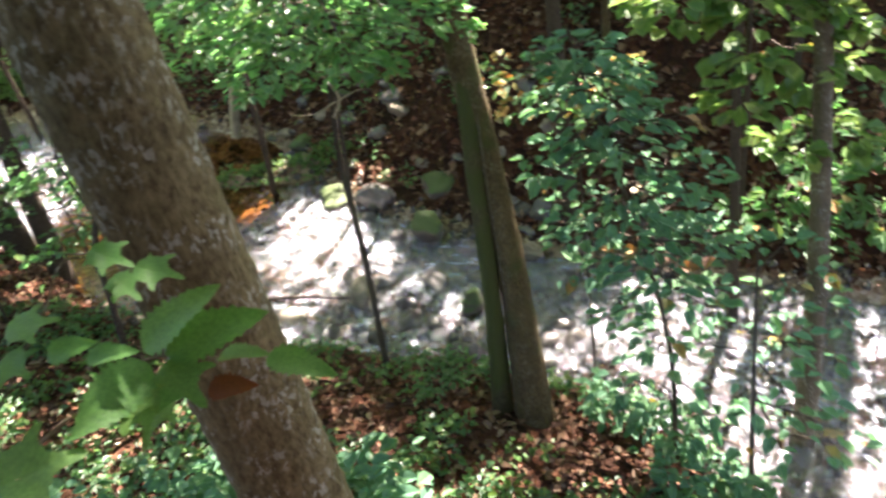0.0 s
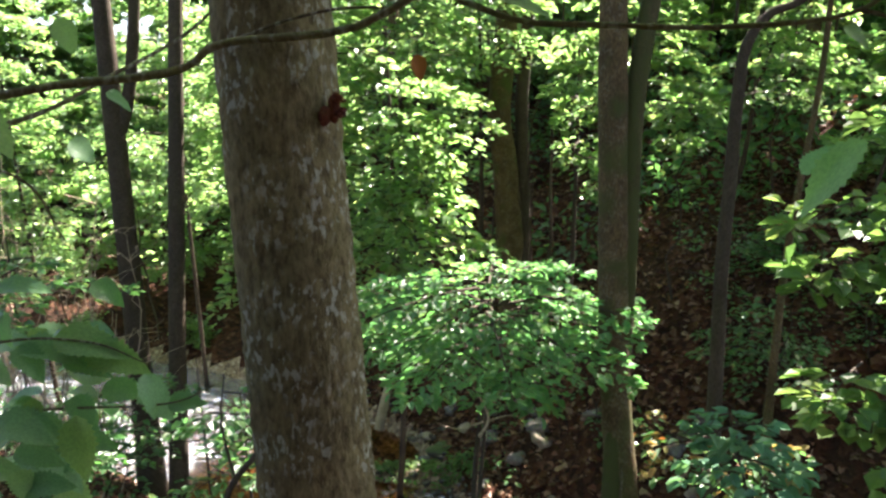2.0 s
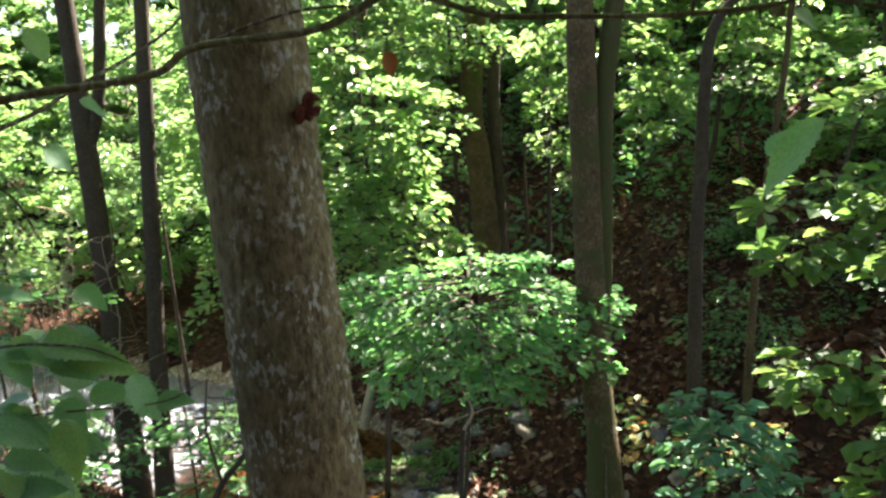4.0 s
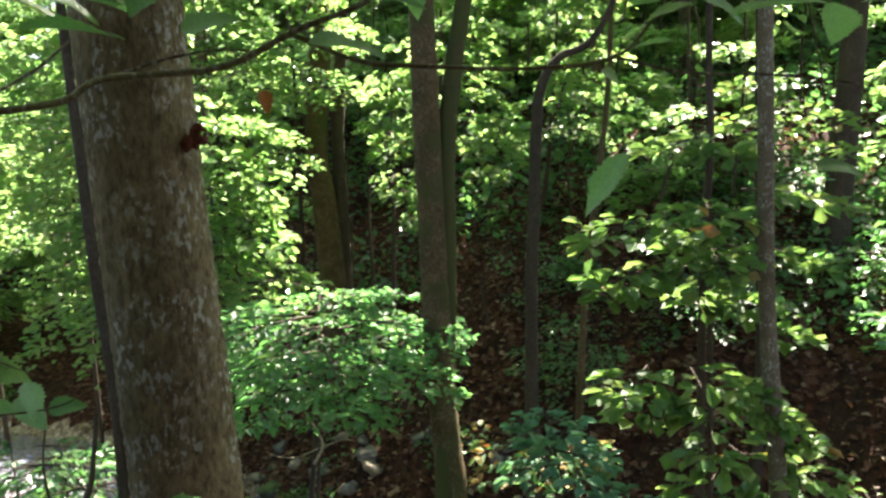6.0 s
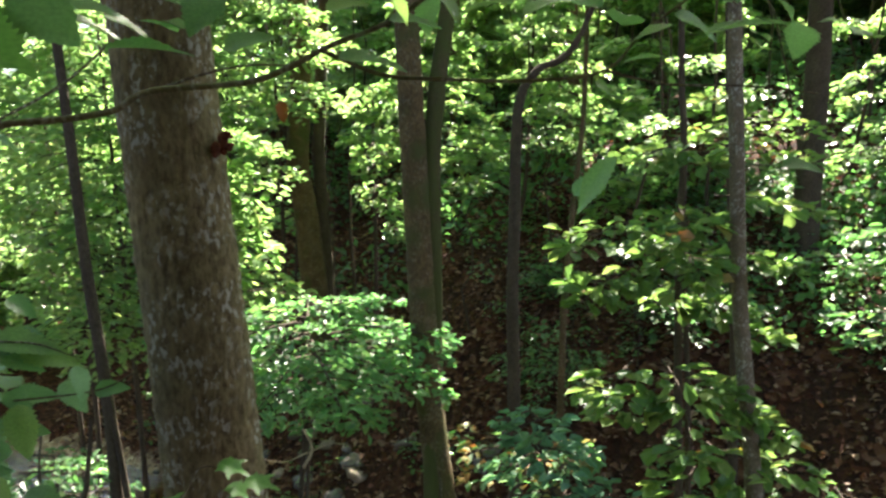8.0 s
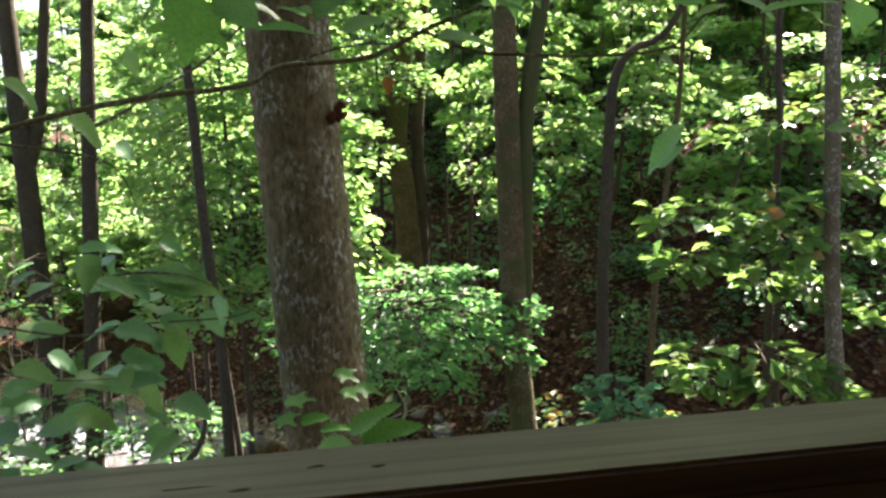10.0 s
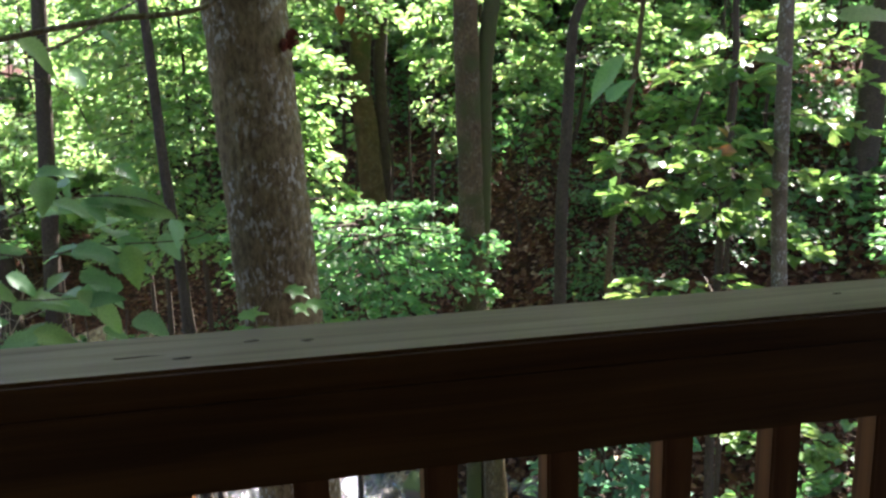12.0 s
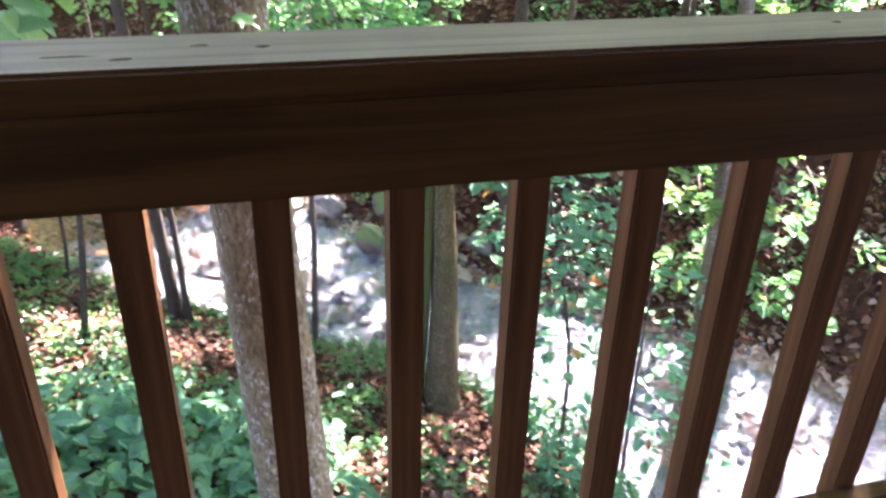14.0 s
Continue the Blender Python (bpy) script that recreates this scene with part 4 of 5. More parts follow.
    for k in range(44):
        x, y = rng.uniform(3.6, 7.2), rng.uniform(5.8, 7.6)
        sp.append(((x, y, rng.uniform(1.15, 3.0)), rng.uniform(150, 330), rng.uniform(-0.05, 0.08), rng.uniform(0.6, 1.0), 0.5, 40, 0.13))
    for k in range(22):
        x, y = rng.uniform(5.6, 7.6), rng.uniform(5.6, 7.4)
        sp.append(((x, y, rng.uniform(-1.4, 1.2)), rng.uniform(170, 300), rng.uniform(-0.05, 0.05), rng.uniform(0.6, 0.9), 0.5, 36, 0.13))
    sp = [s for s in sp if not open_to_sun(np.array(s[0]), True)[0]]
    z0 = float(ground_z(6.2, 7.2))
    understory("young_tree", (6.2, 7.2, z0), [(6.2, 7.2, z0 - 0.2), (6.15, 7.1, -1.0), (6.0, 7.0, 1.2), (5.8, 6.8, 3.2)], [0.06, 0.05, 0.04, 0.015], sp,
               m_leaf_lime, m_bark_dark, "young tree with wide sprays of yellow-green leaves above the slope", autumn=0.03, wide_at=(0.42, 0.78), droop=0.25)
    # glossy leaves at the slope's foot
    sp = [((6.3 + rng.uniform(-0.5, 0.5), 4.9 + rng.uniform(-0.6, 0.5), rng.uniform(-0.7, 1.0)), rng.uniform(0, 360), rng.uniform(-0.1, 0.1), rng.uniform(0.4, 0.75), 0.5, 34, 0.11) for k in range(18)]
    z0 = float(ground_z(6.5, 5.3))
    understory("sapling", (6.5, 5.3, z0), [(6.5, 5.3, z0 - 0.2), (6.45, 5.15, -1.6), (6.3, 4.9, 0.9)], [0.03, 0.024, 0.008], sp, m_leaf, m_bark_dark, "sapling with glossy green leaves at the slope's foot")
    # broad pale leaves over the far edge of the creek
    for x, y, n in ((6.3, 5.7, 10), (5.6, 6.2, 10)):
        z0 = float(ground_z(x, y))
        sp = [((x + rng.uniform(-0.7, 0.2), y + rng.uniform(-0.7, 0.3), rng.uniform(-3.5, -2.1)), rng.uniform(0, 360), rng.uniform(-0.05, 0.1), rng.uniform(0.45, 0.75), 0.5, 26, 0.15) for k in range(n)]
        understory("shrub", (x, y, z0), [(x, y, z0 - 0.1), (x - 0.1, y - 0.1, z0 + 0.5), (x - 0.25, y - 0.2, -2.2)], [0.02, 0.016, 0.006], sp, m_leaf, m_bark_dark,
                   "shrub with broad pale-green leaves over the creek's edge", "shrub", autumn=0.04, wide_at=(0.42, 0.78), droop=0.22)
    # yellowing shrub between the two
    sp = fans((2.75, 5.5), 0.3, (-0.95, -1.1, -1.25), 4, 0.5, 22, 0.09, 0.5, 0.05)
    understory("shrub", (2.75, 5.6, float(ground_z(2.75, 5.6))), [(2.75, 5.6, -4.2), (2.75, 5.55, -2.4), (2.75, 5.5, -1.0)], [0.014, 0.012, 0.005], sp, m_leaf, m_bark_dark,
               "thin shrub with yellowing leaves", "shrub", autumn=0.35)
    # loose foliage on the near bank upstream
    for x, y, zs, n in ((-2.9, 7.2, (-1.6, 0.4), 22), (-1.6, 8.1, (-2.2, -1.0), 8), (-2.7, 8.4, (-2.6, -1.2), 16), (-1.0, 7.0, (-2.0, -1.0), 14)):
        z0 = float(ground_z(x, y))
        sp = [((x + rng.uniform(-0.3, 0.3), y + rng.uniform(-0.3, 0.3), rng.uniform(*zs)), rng.uniform(0, 360), rng.uniform(-0.05, 0.1), rng.uniform(0.45, 0.85), 0.5, 36, 0.095) for k in range(n)]
        understory("sapling", (x, y, z0), [(x, y, z0 - 0.1), (x + 0.06, y, (z0 + zs[0]) / 2), (x, y, zs[1])], [0.022, 0.018, 0.006], sp, m_leaf, m_bark_dark, "leafy green sapling on the near bank upstream")
    # sunlit foliage behind the layered tree: tiers of flat boughs with dark gaps between them
    for x, y, zs, step, each, ln, toward, size in ((0.45, 9.9, (-0.45, 1.9), 0.3, 5, 1.2, (255, 350), 0.13), (-0.5, 10.6, (-0.7, 3.2), 0.36, 6, 1.3, (200, 340), 0.12), (2.95, 10.6, (0.45, 2.3), 0.3, 3, 0.75, (200, 330), 0.11),
                                                   (0.6, 11.9, (1.35, 4.4), 0.3, 7, 1.3, (180, 360), 0.12), (-1.5, 13.2, (-0.6, 4.2), 0.4, 6, 1.3, (180, 360), 0.11), (-1.2, 12.6, (0.6, 4.2), 0.34, 6, 1.3, (180, 360), 0.11),
                                                   (-5.2, 12.6, (-0.8, 4.0), 0.4, 6, 1.2, (180, 360), 0.09), (-3.2, 14.6, (-0.8, 4.8), 0.4, 6, 1.3, (180, 360), 0.1), (-5.4, 9.6, (-0.3, 3.0), 0.42, 5, 1.1, (220, 360), 0.085),
                                                   (3.7, 10.6, (1.4, 3.4), 0.32, 5, 1.0, (190, 340), 0.12), (5.6, 10.8, (1.6, 3.8), 0.34, 5, 1.0, (190, 340), 0.12), (9.6, 7.4, (1.4, 3.6), 0.4, 4, 1.0, (170, 300), 0.12),
                                                   (10.6, 9.0, (1.2, 3.8), 0.4, 5, 1.1, (170, 300), 0.12), (1.9, 12.4, (2.2, 4.6), 0.36, 6, 1.2, (180, 360), 0.12)):
        z0 = float(ground_z(x, y + 1.5))
        sp = []
        for z in np.arange(zs[0], zs[1], step):
            narrow = 1 - 0.35 * (z - zs[0]) / (zs[1] - zs[0])
            for k in range(each):
                az = rng.uniform(*toward)
                f = rng.uniform(0, 0.45) * narrow
                sp.append(((x + f * math.cos(radians(az)), y + f * math.sin(radians(az)), z + rng.normal(0, 0.05)), az + rng.uniform(-15, 15), rng.uniform(0.0, 0.22), ln * narrow * rng.uniform(0.6, 1.1), 0.42, int(52 * (0.12 / size)), size))
        sp = [q for q in sp if not open_to_sun(np.array(q[0]), creek_only=True)[0]]
        if len(sp) < 4:
            continue
        understory("young_tree", (x, y + 1.5, z0), [(x, y + 1.5, z0 - 0.2), (x + 0.1, y + 0.8, (z0 + zs[0]) / 2), (x, y, zs[1])], [0.05, 0.04, 0.015], sp, m_leaf_far, m_bark_dark,
                   "young tree with tiers of sunlit bright green leaves beyond the creek", flat=0.42, droop=0.36, thick=0.045)
    # leafless brush between the far trunks
    for x, y, top in ((-3.5, 9.2, 1.1), (-2.9, 8.6, 0.5), (-4.4, 10.2, 1.6)):
        z0 = float(ground_z(x, y))
        ob = empty("bare_shrub", (x, y, z0), "leafless shrub of thin pale grey twigs on the near bank", "shrub")
        B = []
        for k in range(7):
            tip = np.array([rng.uniform(-0.8, 0.8), rng.uniform(-0.5, 0.5), (top - z0) * rng.uniform(0.55, 1.0)])
            stem = bent((rng.uniform(-0.15, 0.15), rng.uniform(-0.15, 0.15), -0.1), tip, 14, 0, 0.05)
            part("stem", from_arrays("stem", *tube(stem, np.linspace(0.012, 0.003, 14), 5), m_twig_pale, True), ob)
            for j in range(9):
                a = stem[rng.integers(5, 13)]
                B.append(tube(bent(a, a + np.array([rng.uniform(-0.7, 0.7), rng.uniform(-0.3, 0.3), rng.uniform(-0.1, 0.5)]), 7, 0, 0.03), np.linspace(0.005, 0.0015, 7), 4))
        part("fine_twig", from_arrays("fine_twig", *joined(B), m_twig_pale, True), ob, kind="stuff")


build_understory()


def bush(place, width, low, high, sprays_n, per, size, mat, label, group, shading=True):
    """A far shrub or small tree made of stems and leaf fans."""
    x, y = place
    if float(edge_gap(np.array(x), np.array(y), NEAR_EDGE)) > -0.2 and float(edge_gap(np.array(x), np.array(y), FAR_EDGE)) < 0.4:
        return
    z0 = float(ground_z(x, y))
    ob = empty("background_tree", (x, y, z0), label, "tree", group)
    L, B = [], []
    for k in range(1 if high > 2.5 else 2):
        top = (rng.uniform(-0.4, 0.4) * width, rng.uniform(-0.4, 0.4) * width, high * rng.uniform(0.7, 1.0))
        part("stem", from_arrays("stem", *tube(bent((rng.uniform(-0.1, 0.1), 0, -0.2), top, 9, 0, 0.07 * width), np.linspace(0.01 + 0.003 * high, 0.004, 9), 6), m_bark_dark, True), ob)
    boughs = []
    for k in range(max(3, sprays_n // 5)):
        z = low + (high - low) * rng.uniform(0, 1) ** 0.9
        boughs.append((z, width * math.sqrt(rng.uniform(0.05, 1)) * (1 - 0.45 * (z - low) / max(high - low, 0.1)), rng.uniform(0, 360)))
    for k in range(int(sprays_n * 0.85)):
        z, r, a = boughs[rng.integers(len(boughs))]
        z, r, a = z + rng.normal(0, 0.09), max(0.05, r + rng.normal(0, 0.22)), a + rng.normal(0, 18)
        ln = rng.uniform(0.7, 1.3) * (0.6 + 0.12 * width)
        if shading and open_to_sun(np.array([x + r * 0.7 * math.cos(radians(a)), y + r * 0.7 * math.sin(radians(a)), z0 + z]), high < 6)[0]:
            continue
        made, line = spray((r * 0.7 * math.cos(radians(a)), r * 0.7 * math.sin(radians(a)), z), radians(a + rng.uniform(-40, 40)), rng.uniform(-0.25, 0.3), ln, 0.5, per, size, 0.6, 0.55, droop=0.3, tiny=True, thick=0.055)
        L.append(made)
        B.append(tube(line, np.linspace(0.012, 0.004, len(line)), 3))
    if L:
        part("fine_twig", from_arrays("fine_twig", *joined(B), m_bark_dark, True), ob, kind="stuff")
        part("foliage", from_arrays("foliage", *joined(L), mat), ob, kind="stuff")


def build_background():
    # the open valley upstream
    for k in range(56):
        a = rng.uniform(-46, 6)
        d = rng.uniform(13, 32)
        x, y = d * math.sin(radians(a)), d * math.cos(radians(a))
        bush((x, y), rng.uniform(1.2, 2.2), rng.uniform(0.2, 1.6), rng.uniform(3.6, 7.0), 42, 90, 0.11 + 0.003 * d, m_leaf_far, "leafy sunlit understory tree in the valley", "valley trees")
    for k in range(20):
        a = rng.uniform(-34, -9)
        d = rng.uniform(14.5, 21)
        x, y = d * math.sin(radians(a)), d * math.cos(radians(a))
        bush((x, y), rng.uniform(1.3, 2.0), 0.1, rng.uniform(3.0, 6.5), 42, 80, 0.13, m_leaf_far, "leafy sunlit understory tree in the valley", "valley trees")
    # trees up the slope
    for k in range(44):
        a = rng.uniform(2, 64)
        d = rng.uniform(11.5, 25)
        x, y = d * math.sin(radians(a)), d * math.cos(radians(a))
        if a > 47 and k % 3:
            continue
        bush((x, y), rng.uniform(1.2, 2.2), rng.uniform(1.2, 2.4), rng.uniform(3.5, 8.0), 40, 90, 0.12 + 0.003 * d, m_leaf_far, "leafy understory tree on the slope", "slope trees")
    # taller trees that close the view up the slope
    for k in range(58):
        a = rng.uniform(2, 66)
        d = rng.uniform(13, 23)
        x, y = d * math.sin(radians(a)), d * math.cos(radians(a))
        if a > 24 and k % 5:
            continue
        bush((x, y), rng.uniform(1.6, 2.6), rng.uniform(2.0, 3.0), rng.uniform(7.0, 11.0), 50, 80, 0.14 + 0.003 * d, m_leaf_far, "tall leafy forest tree behind the slope", "slope trees")
    # tall trees that close the valley and the crest
    for k in range(74):
        a = -36 + 98 * (k + rng.uniform(0, 1)) / 74
        d = rng.uniform(27, 36) if a < 8 else rng.uniform(22, 30)
        x, y = d * math.sin(radians(a)), d * math.cos(radians(a))
        z0 = float(ground_z(x, y))
        low = max(0.3, -1.0 - z0)
        bush((x, y), rng.uniform(2.4, 3.2), low, max(low + 2.5, rng.uniform(6.5, 9.0) - z0), 70, 80, 0.27, m_leaf_far, "tall leafy forest tree closing the view", "far trees", False)
    # low dark shrubs on the bank
    for k in range(24):
        a = rng.uniform(0, 62)
        d = rng.uniform(8.5, 15)
        x, y = d * math.sin(radians(a)), d * math.cos(radians(a))
        if float(edge_gap(np.array(x), np.array(y), FAR_EDGE)) < 0.7:
            continue
        bush((x, y), rng.uniform(0.4, 0.9), 0.1, rng.uniform(0.6, 1.5), 10, 60, 0.09, m_leaf, "low leafy shrub on the leaf-strewn slope", "slope shrubs")
    for k in range(14):
        a = rng.choice([rng.uniform(-40, -20), rng.uniform(-8, -3)])
        d = rng.uniform(8.0, 14)
        x, y = d * math.sin(radians(a)), d * math.cos(radians(a))
        bush((x, y), rng.uniform(0.5, 1.0), 0.2, rng.uniform(1.5, 3.6), 14, 34, 0.11, m_leaf, "leafy shrub on the near bank", "bank shrubs")
    # a tree added in the sun's way, only to shade the middle of the creek
    z0 = float(ground_z(7.6, 13.2))
    tall_tree("tree", [([(7.6, 13.2, z0 - 0.3), (7.55, 13.2, z0 + 2), (7.5, 13.1, z0 + 4), (7.4, 13.0, z0 + 7)], [0.13, 0.11, 0.1, 0.04], m_bark_mid, 12, 30, "")],
              "added forest tree whose full low crown shades the creek", (7.4, 12.95), 2.0, m_leaf_far, 260, 4.2, 7.5)
    # bare trunks further back, holding up the forest's roof; their unseen crowns are thickened for shade
    for k in range(24):
        a = rng.uniform(-4, 66)
        d = rng.uniform(16, 34)
        x, y = d * math.sin(radians(a)), d * math.cos(radians(a))
        z0 = float(ground_z(x, y))
        r = rng.uniform(0.07, 0.2)
        t = rng.uniform(-0.6, 0.6)
        if open_to_sun(np.array([(x + t * 0.5, y, z0 + h) for h in (1, 2, 3, 4, 5, 6, 7, 8, 9, 10)]), creek_only=True).any():
            continue
        tall_tree("tree", [([(x, y, z0 - 0.4), (x + t * 0.3, y, z0 + 3), (x + t * 0.6, y, z0 + 6), (x + t, y, z0 + 11)], [r * 1.2, r, r * 0.85, r * 0.4], m_bark_mid if k % 3 else m_bark_grey, 12, 30, "")],
                  "distant forest tree trunk with a high crown", (x, y), 4.6, m_leaf_far, 75, z0 + 6.0, z0 + 13.0)


build_background()


# ---- stones in and by the creek ----
def boulder(x, y, top, half, mat, label, name="rock", detail=5, rough=0.5):
    z = top - half[2]
    me = from_arrays("rock", *rock_shape((0, 0, 0), half, detail, rough), mat, True)
    ob = new(name, me)
    ob.location = (x, y, z)
    ob.rotation_euler = (0, 0, rng.uniform(0, 6.28))
    return tagged(ob, label, "rock", "creek rocks")


def build_rocks():
    boulder(2.12, 8.85, -3.8, (0.26, 0.2, 0.26), m_stone_moss, "rounded boulder covered with green moss")
    boulder(1.01, 7.98, -3.93, (0.22, 0.18, 0.26), m_stone, "grey rounded rock standing in the creek")
    boulder(0.99, 8.55, -4.06, (0.3, 0.13, 0.16), m_stone_wet, "flat dark wet rock in the creek")
    boulder(2.08, 7.2, -4.0, (0.15, 0.14, 0.22), m_stone_moss, "dark mossy rock in the creek")
    boulder(1.69, 6.75, -4.1, (0.11, 0.11, 0.15), m_stone_wet, "dark wet rock in the creek")
    boulder(0.15, 8.02, -4.02, (0.2, 0.14, 0.17), m_stone_pale, "pale flat rock at the water's edge")
    boulder(0.57, 7.55, -4.1, (0.2, 0.15, 0.16), m_stone_pale, "pale rock at the water's edge")
    boulder(0.42, 7.8, -4.12, (0.13, 0.11, 0.12), m_stone_wet, "dark rock at the water's edge")
    boulder(0.75, 7.62, -4.1, (0.12, 0.1, 0.13), m_stone_wet, "dark rock at the water's edge")
    boulder(3.5, 8.3, -3.85, (0.26, 0.2, 0.24), m_stone_wet, "dark boulder half sunk in fallen leaves")
    boulder(3.1, 7.85, -4.12, (0.14, 0.13, 0.15), m_stone, "grey rock at the creek's edge")
    boulder(1.75, 10.0, -3.85, (0.3, 0.22, 0.2), m_stone_wet, "dark angular boulder on the bank")
    boulder(1.25, 10.6, -4.0, (0.3, 0.26, 0.2), m_stone_moss, "mossy boulder on the bank")
    boulder(2.6, 9.6, -3.7, (0.34, 0.26, 0.24), m_stone_moss, "broad mossy boulder on the bank")
    boulder(2.75, 11.0, -3.6, (0.36, 0.3, 0.26), m_stone, "grey boulder on the bank")
    for k in range(70):
        s = rng.uniform(0, 1)
        a, b = FAR_EDGE[4] * (1 - s) + FAR_EDGE[9] * s, rng.uniform(-0.5, 1.1)
        x, y = a[0] + b * 0.75 + rng.uniform(-0.3, 0.3), a[1] + b * 0.65 + rng.uniform(-0.3, 0.3)
        h = rng.uniform(0.05, 0.16)
        z = float(ground_z(x, y))
        boulder(x, y, z + h * 0.55, (h * rng.uniform(1.1, 2.0), h * rng.uniform(0.9, 1.4), h * 0.8), rng.choice([m_stone_wet, m_stone_wet, m_stone_wet, m_stone, m_stone_moss]), "small creek stone among fallen leaves", detail=3, rough=0.9)
    for k in range(34):
        i = rng.integers(5, 11)
        s = rng.uniform(0, 1)
        a = NEAR_EDGE[i] * (1 - s) + NEAR_EDGE[i + 1] * s
        x, y = a + rng.normal(0, 0.22, 2)
        h = rng.uniform(0.04, 0.12)
        z = float(ground_z(x, y))
        boulder(x, y, z + h * 1.0, (h * rng.uniform(1, 1.8), h * rng.uniform(0.9, 1.3), h), rng.choice([m_stone, m_stone_wet, m_stone]), "small stone at the creek's near edge", detail=3)
    for k in range(34):
        i = rng.integers(4, 9)
        s, w = rng.uniform(0, 1), rng.uniform(0.05, 0.95)
        a = (NEAR_EDGE[i + 2] * (1 - s) + NEAR_EDGE[i + 3] * s) * (1 - w) + (FAR_EDGE[i] * (1 - s) + FAR_EDGE[i + 1] * s) * w
        h = rng.uniform(0.08, 0.15)
        boulder(a[0], a[1], float(water_level(a[0], a[1])) + rng.uniform(0.07, 0.17), (h * rng.uniform(1.0, 2.2), h * rng.uniform(0.8, 1.3), h * 1.2), m_stone_wet, "wet stone breaking the creek's surface", detail=3)
    n = 2200
    chunk = []
    while len(chunk) < n:
        i = rng.integers(3, 10)
        s, w = rng.uniform(0, 1), rng.uniform(-0.1, 1.1)
        a = (NEAR_EDGE[i + 2] * (1 - s) + NEAR_EDGE[i + 3] * s) * (1 - w) + (FAR_EDGE[i] * (1 - s) + FAR_EDGE[i + 1] * s) * w
        h = rng.uniform(0.02, 0.06)
        z = float(ground_z(a[0], a[1]))
        chunk.append(rock_shape((a[0], a[1], z + h * 0.3), (h * rng.uniform(1, 1.8), h * 1.2, h), 1, 0.3))
    tagged(new("pebbles", from_arrays("pebbles", *joined(chunk), m_stone_wet, True)), "loose pebbles on the creek bed", "pebbles", kind="stuff")
    # stick and log
    st = new("fallen_stick", from_arrays("fallen_stick", *tube(spline([(-0.1, 8.55, -4.1), (0.35, 8.25, -4.06), (0.8, 7.98, -4.08), (1.15, 7.75, -4.1)], 16), np.linspace(0.022, 0.012, 16), 7, 0.04), m_bark_dark, True))
    tagged(st, "bare dark fallen stick lying across creek stones", "stick")
    br = new("fallen_branch", from_arrays("fallen_branch", *tube(spline([(-2.0, 9.35, -3.95), (-1.5, 8.8, -3.95), (-1.1, 8.35, -3.98), (-0.72, 7.95, -4.02)], 18), np.linspace(0.06, 0.03, 18), 8, 0.06), m_bark_dark, True))
    tagged(br, "dark fallen branch along the creek's near edge", "branch")
    lg = new("fallen_log", from_arrays("fallen_log", *tube(spline([(0.2, 13.45, -4.0), (0.32, 13.55, -3.55), (0.42, 13.65, -3.2)], 10), np.linspace(0.09, 0.07, 10), 10, 0.05), m_twig_pale, True))
    tagged(lg, "pale broken log end leaning on the bank", "log")


build_rocks()


# ---- forest floor: fallen leaves and low plants ----
def scatter(n, box, keep):
    x, y = rng.uniform(box[0], box[1], n), rng.uniform(box[2], box[3], n)
    m = keep(x, y)
    return x[m], y[m]


def litter(name, n, box, keep, size, label):
    x, y = scatter(n, box, keep)
    k = len(x)
    P = np.stack([x, y, ground_z(x, y) + rng.uniform(0.004, 0.03, k)], 1)
    axis = rng.normal(0, 1, (k, 3)) * np.array([1, 1, 0.3])
    up = np.array([0, 0, 1.0]) + rng.normal(0, 0.42, (k, 3))
    ln = size * rng.uniform(0.6, 1.35, k)
    v, q = leaves(P, axis, up, ln, ln * rng.uniform(0.5, 0.85, k), 0.3)
    tagged(new(name, from_arrays(name, v, q, m_litter)), label, "leaves", kind="stuff")


def herbs(name, n, box, keep, size, height, per, mat, label):
    x, y = scatter(n, box, keep)
    k = len(x)
    base = np.stack([x, y, ground_z(x, y)], 1)
    h = height * rng.uniform(0.4, 1.2, k)
    a = rng.uniform(0, 6.283, (k, per))
    out = rng.uniform(0.15, 0.9, (k, per)) * size * 1.6
    P = np.repeat(base[:, None], per, 1)
    P = P + np.stack([out * np.cos(a), out * np.sin(a), h[:, None] * rng.uniform(0.4, 1.05, (k, per))], -1)
    axis = np.stack([np.cos(a), np.sin(a), rng.uniform(-0.4, 0.25, (k, per))], -1)
    P, axis = P.reshape(-1, 3), axis.reshape(-1, 3)
    up = np.array([0, 0, 1.0]) + rng.normal(0, 0.35, P.shape)
    ln = size * rng.uniform(0.6, 1.3, len(P))
    v, q = leaves(P, axis, up, ln, ln * 0.62)
    tagged(new(name, from_arrays(name, v, q, mat)), label, "plants", kind="stuff")


def near_side(lo, hi):
    return lambda x, y: (lambda d: (d > lo) & (d < hi))(-edge_gap(x, y, NEAR_EDGE))


def far_side(lo, hi):
    return lambda x, y: (lambda d: (d > lo) & (d < hi))(edge_gap(x, y, FAR_EDGE))


def patchy(inner, k, seed, level):
    return lambda x, y: inner(x, y) & (wavy(x, y, k, seed) > level)


litter("fallen_leaves", 22000, (-5, 5, 0.5, 11), near_side(0.15, 8), 0.08, "brown and russet fallen leaves on the near bank")
litter("fallen_leaves", 26000, (-2, 14, 4, 18), far_side(0.1, 8), 0.11, "brown and russet fallen leaves on the far slope")
herbs("ground_plants", 3600, (-4, 4.5, 1.0, 9), patchy(near_side(0.1, 5), 2.1, 21, -0.05), 0.065, 0.15, 9, m_leaf, "low green plants covering the near bank")
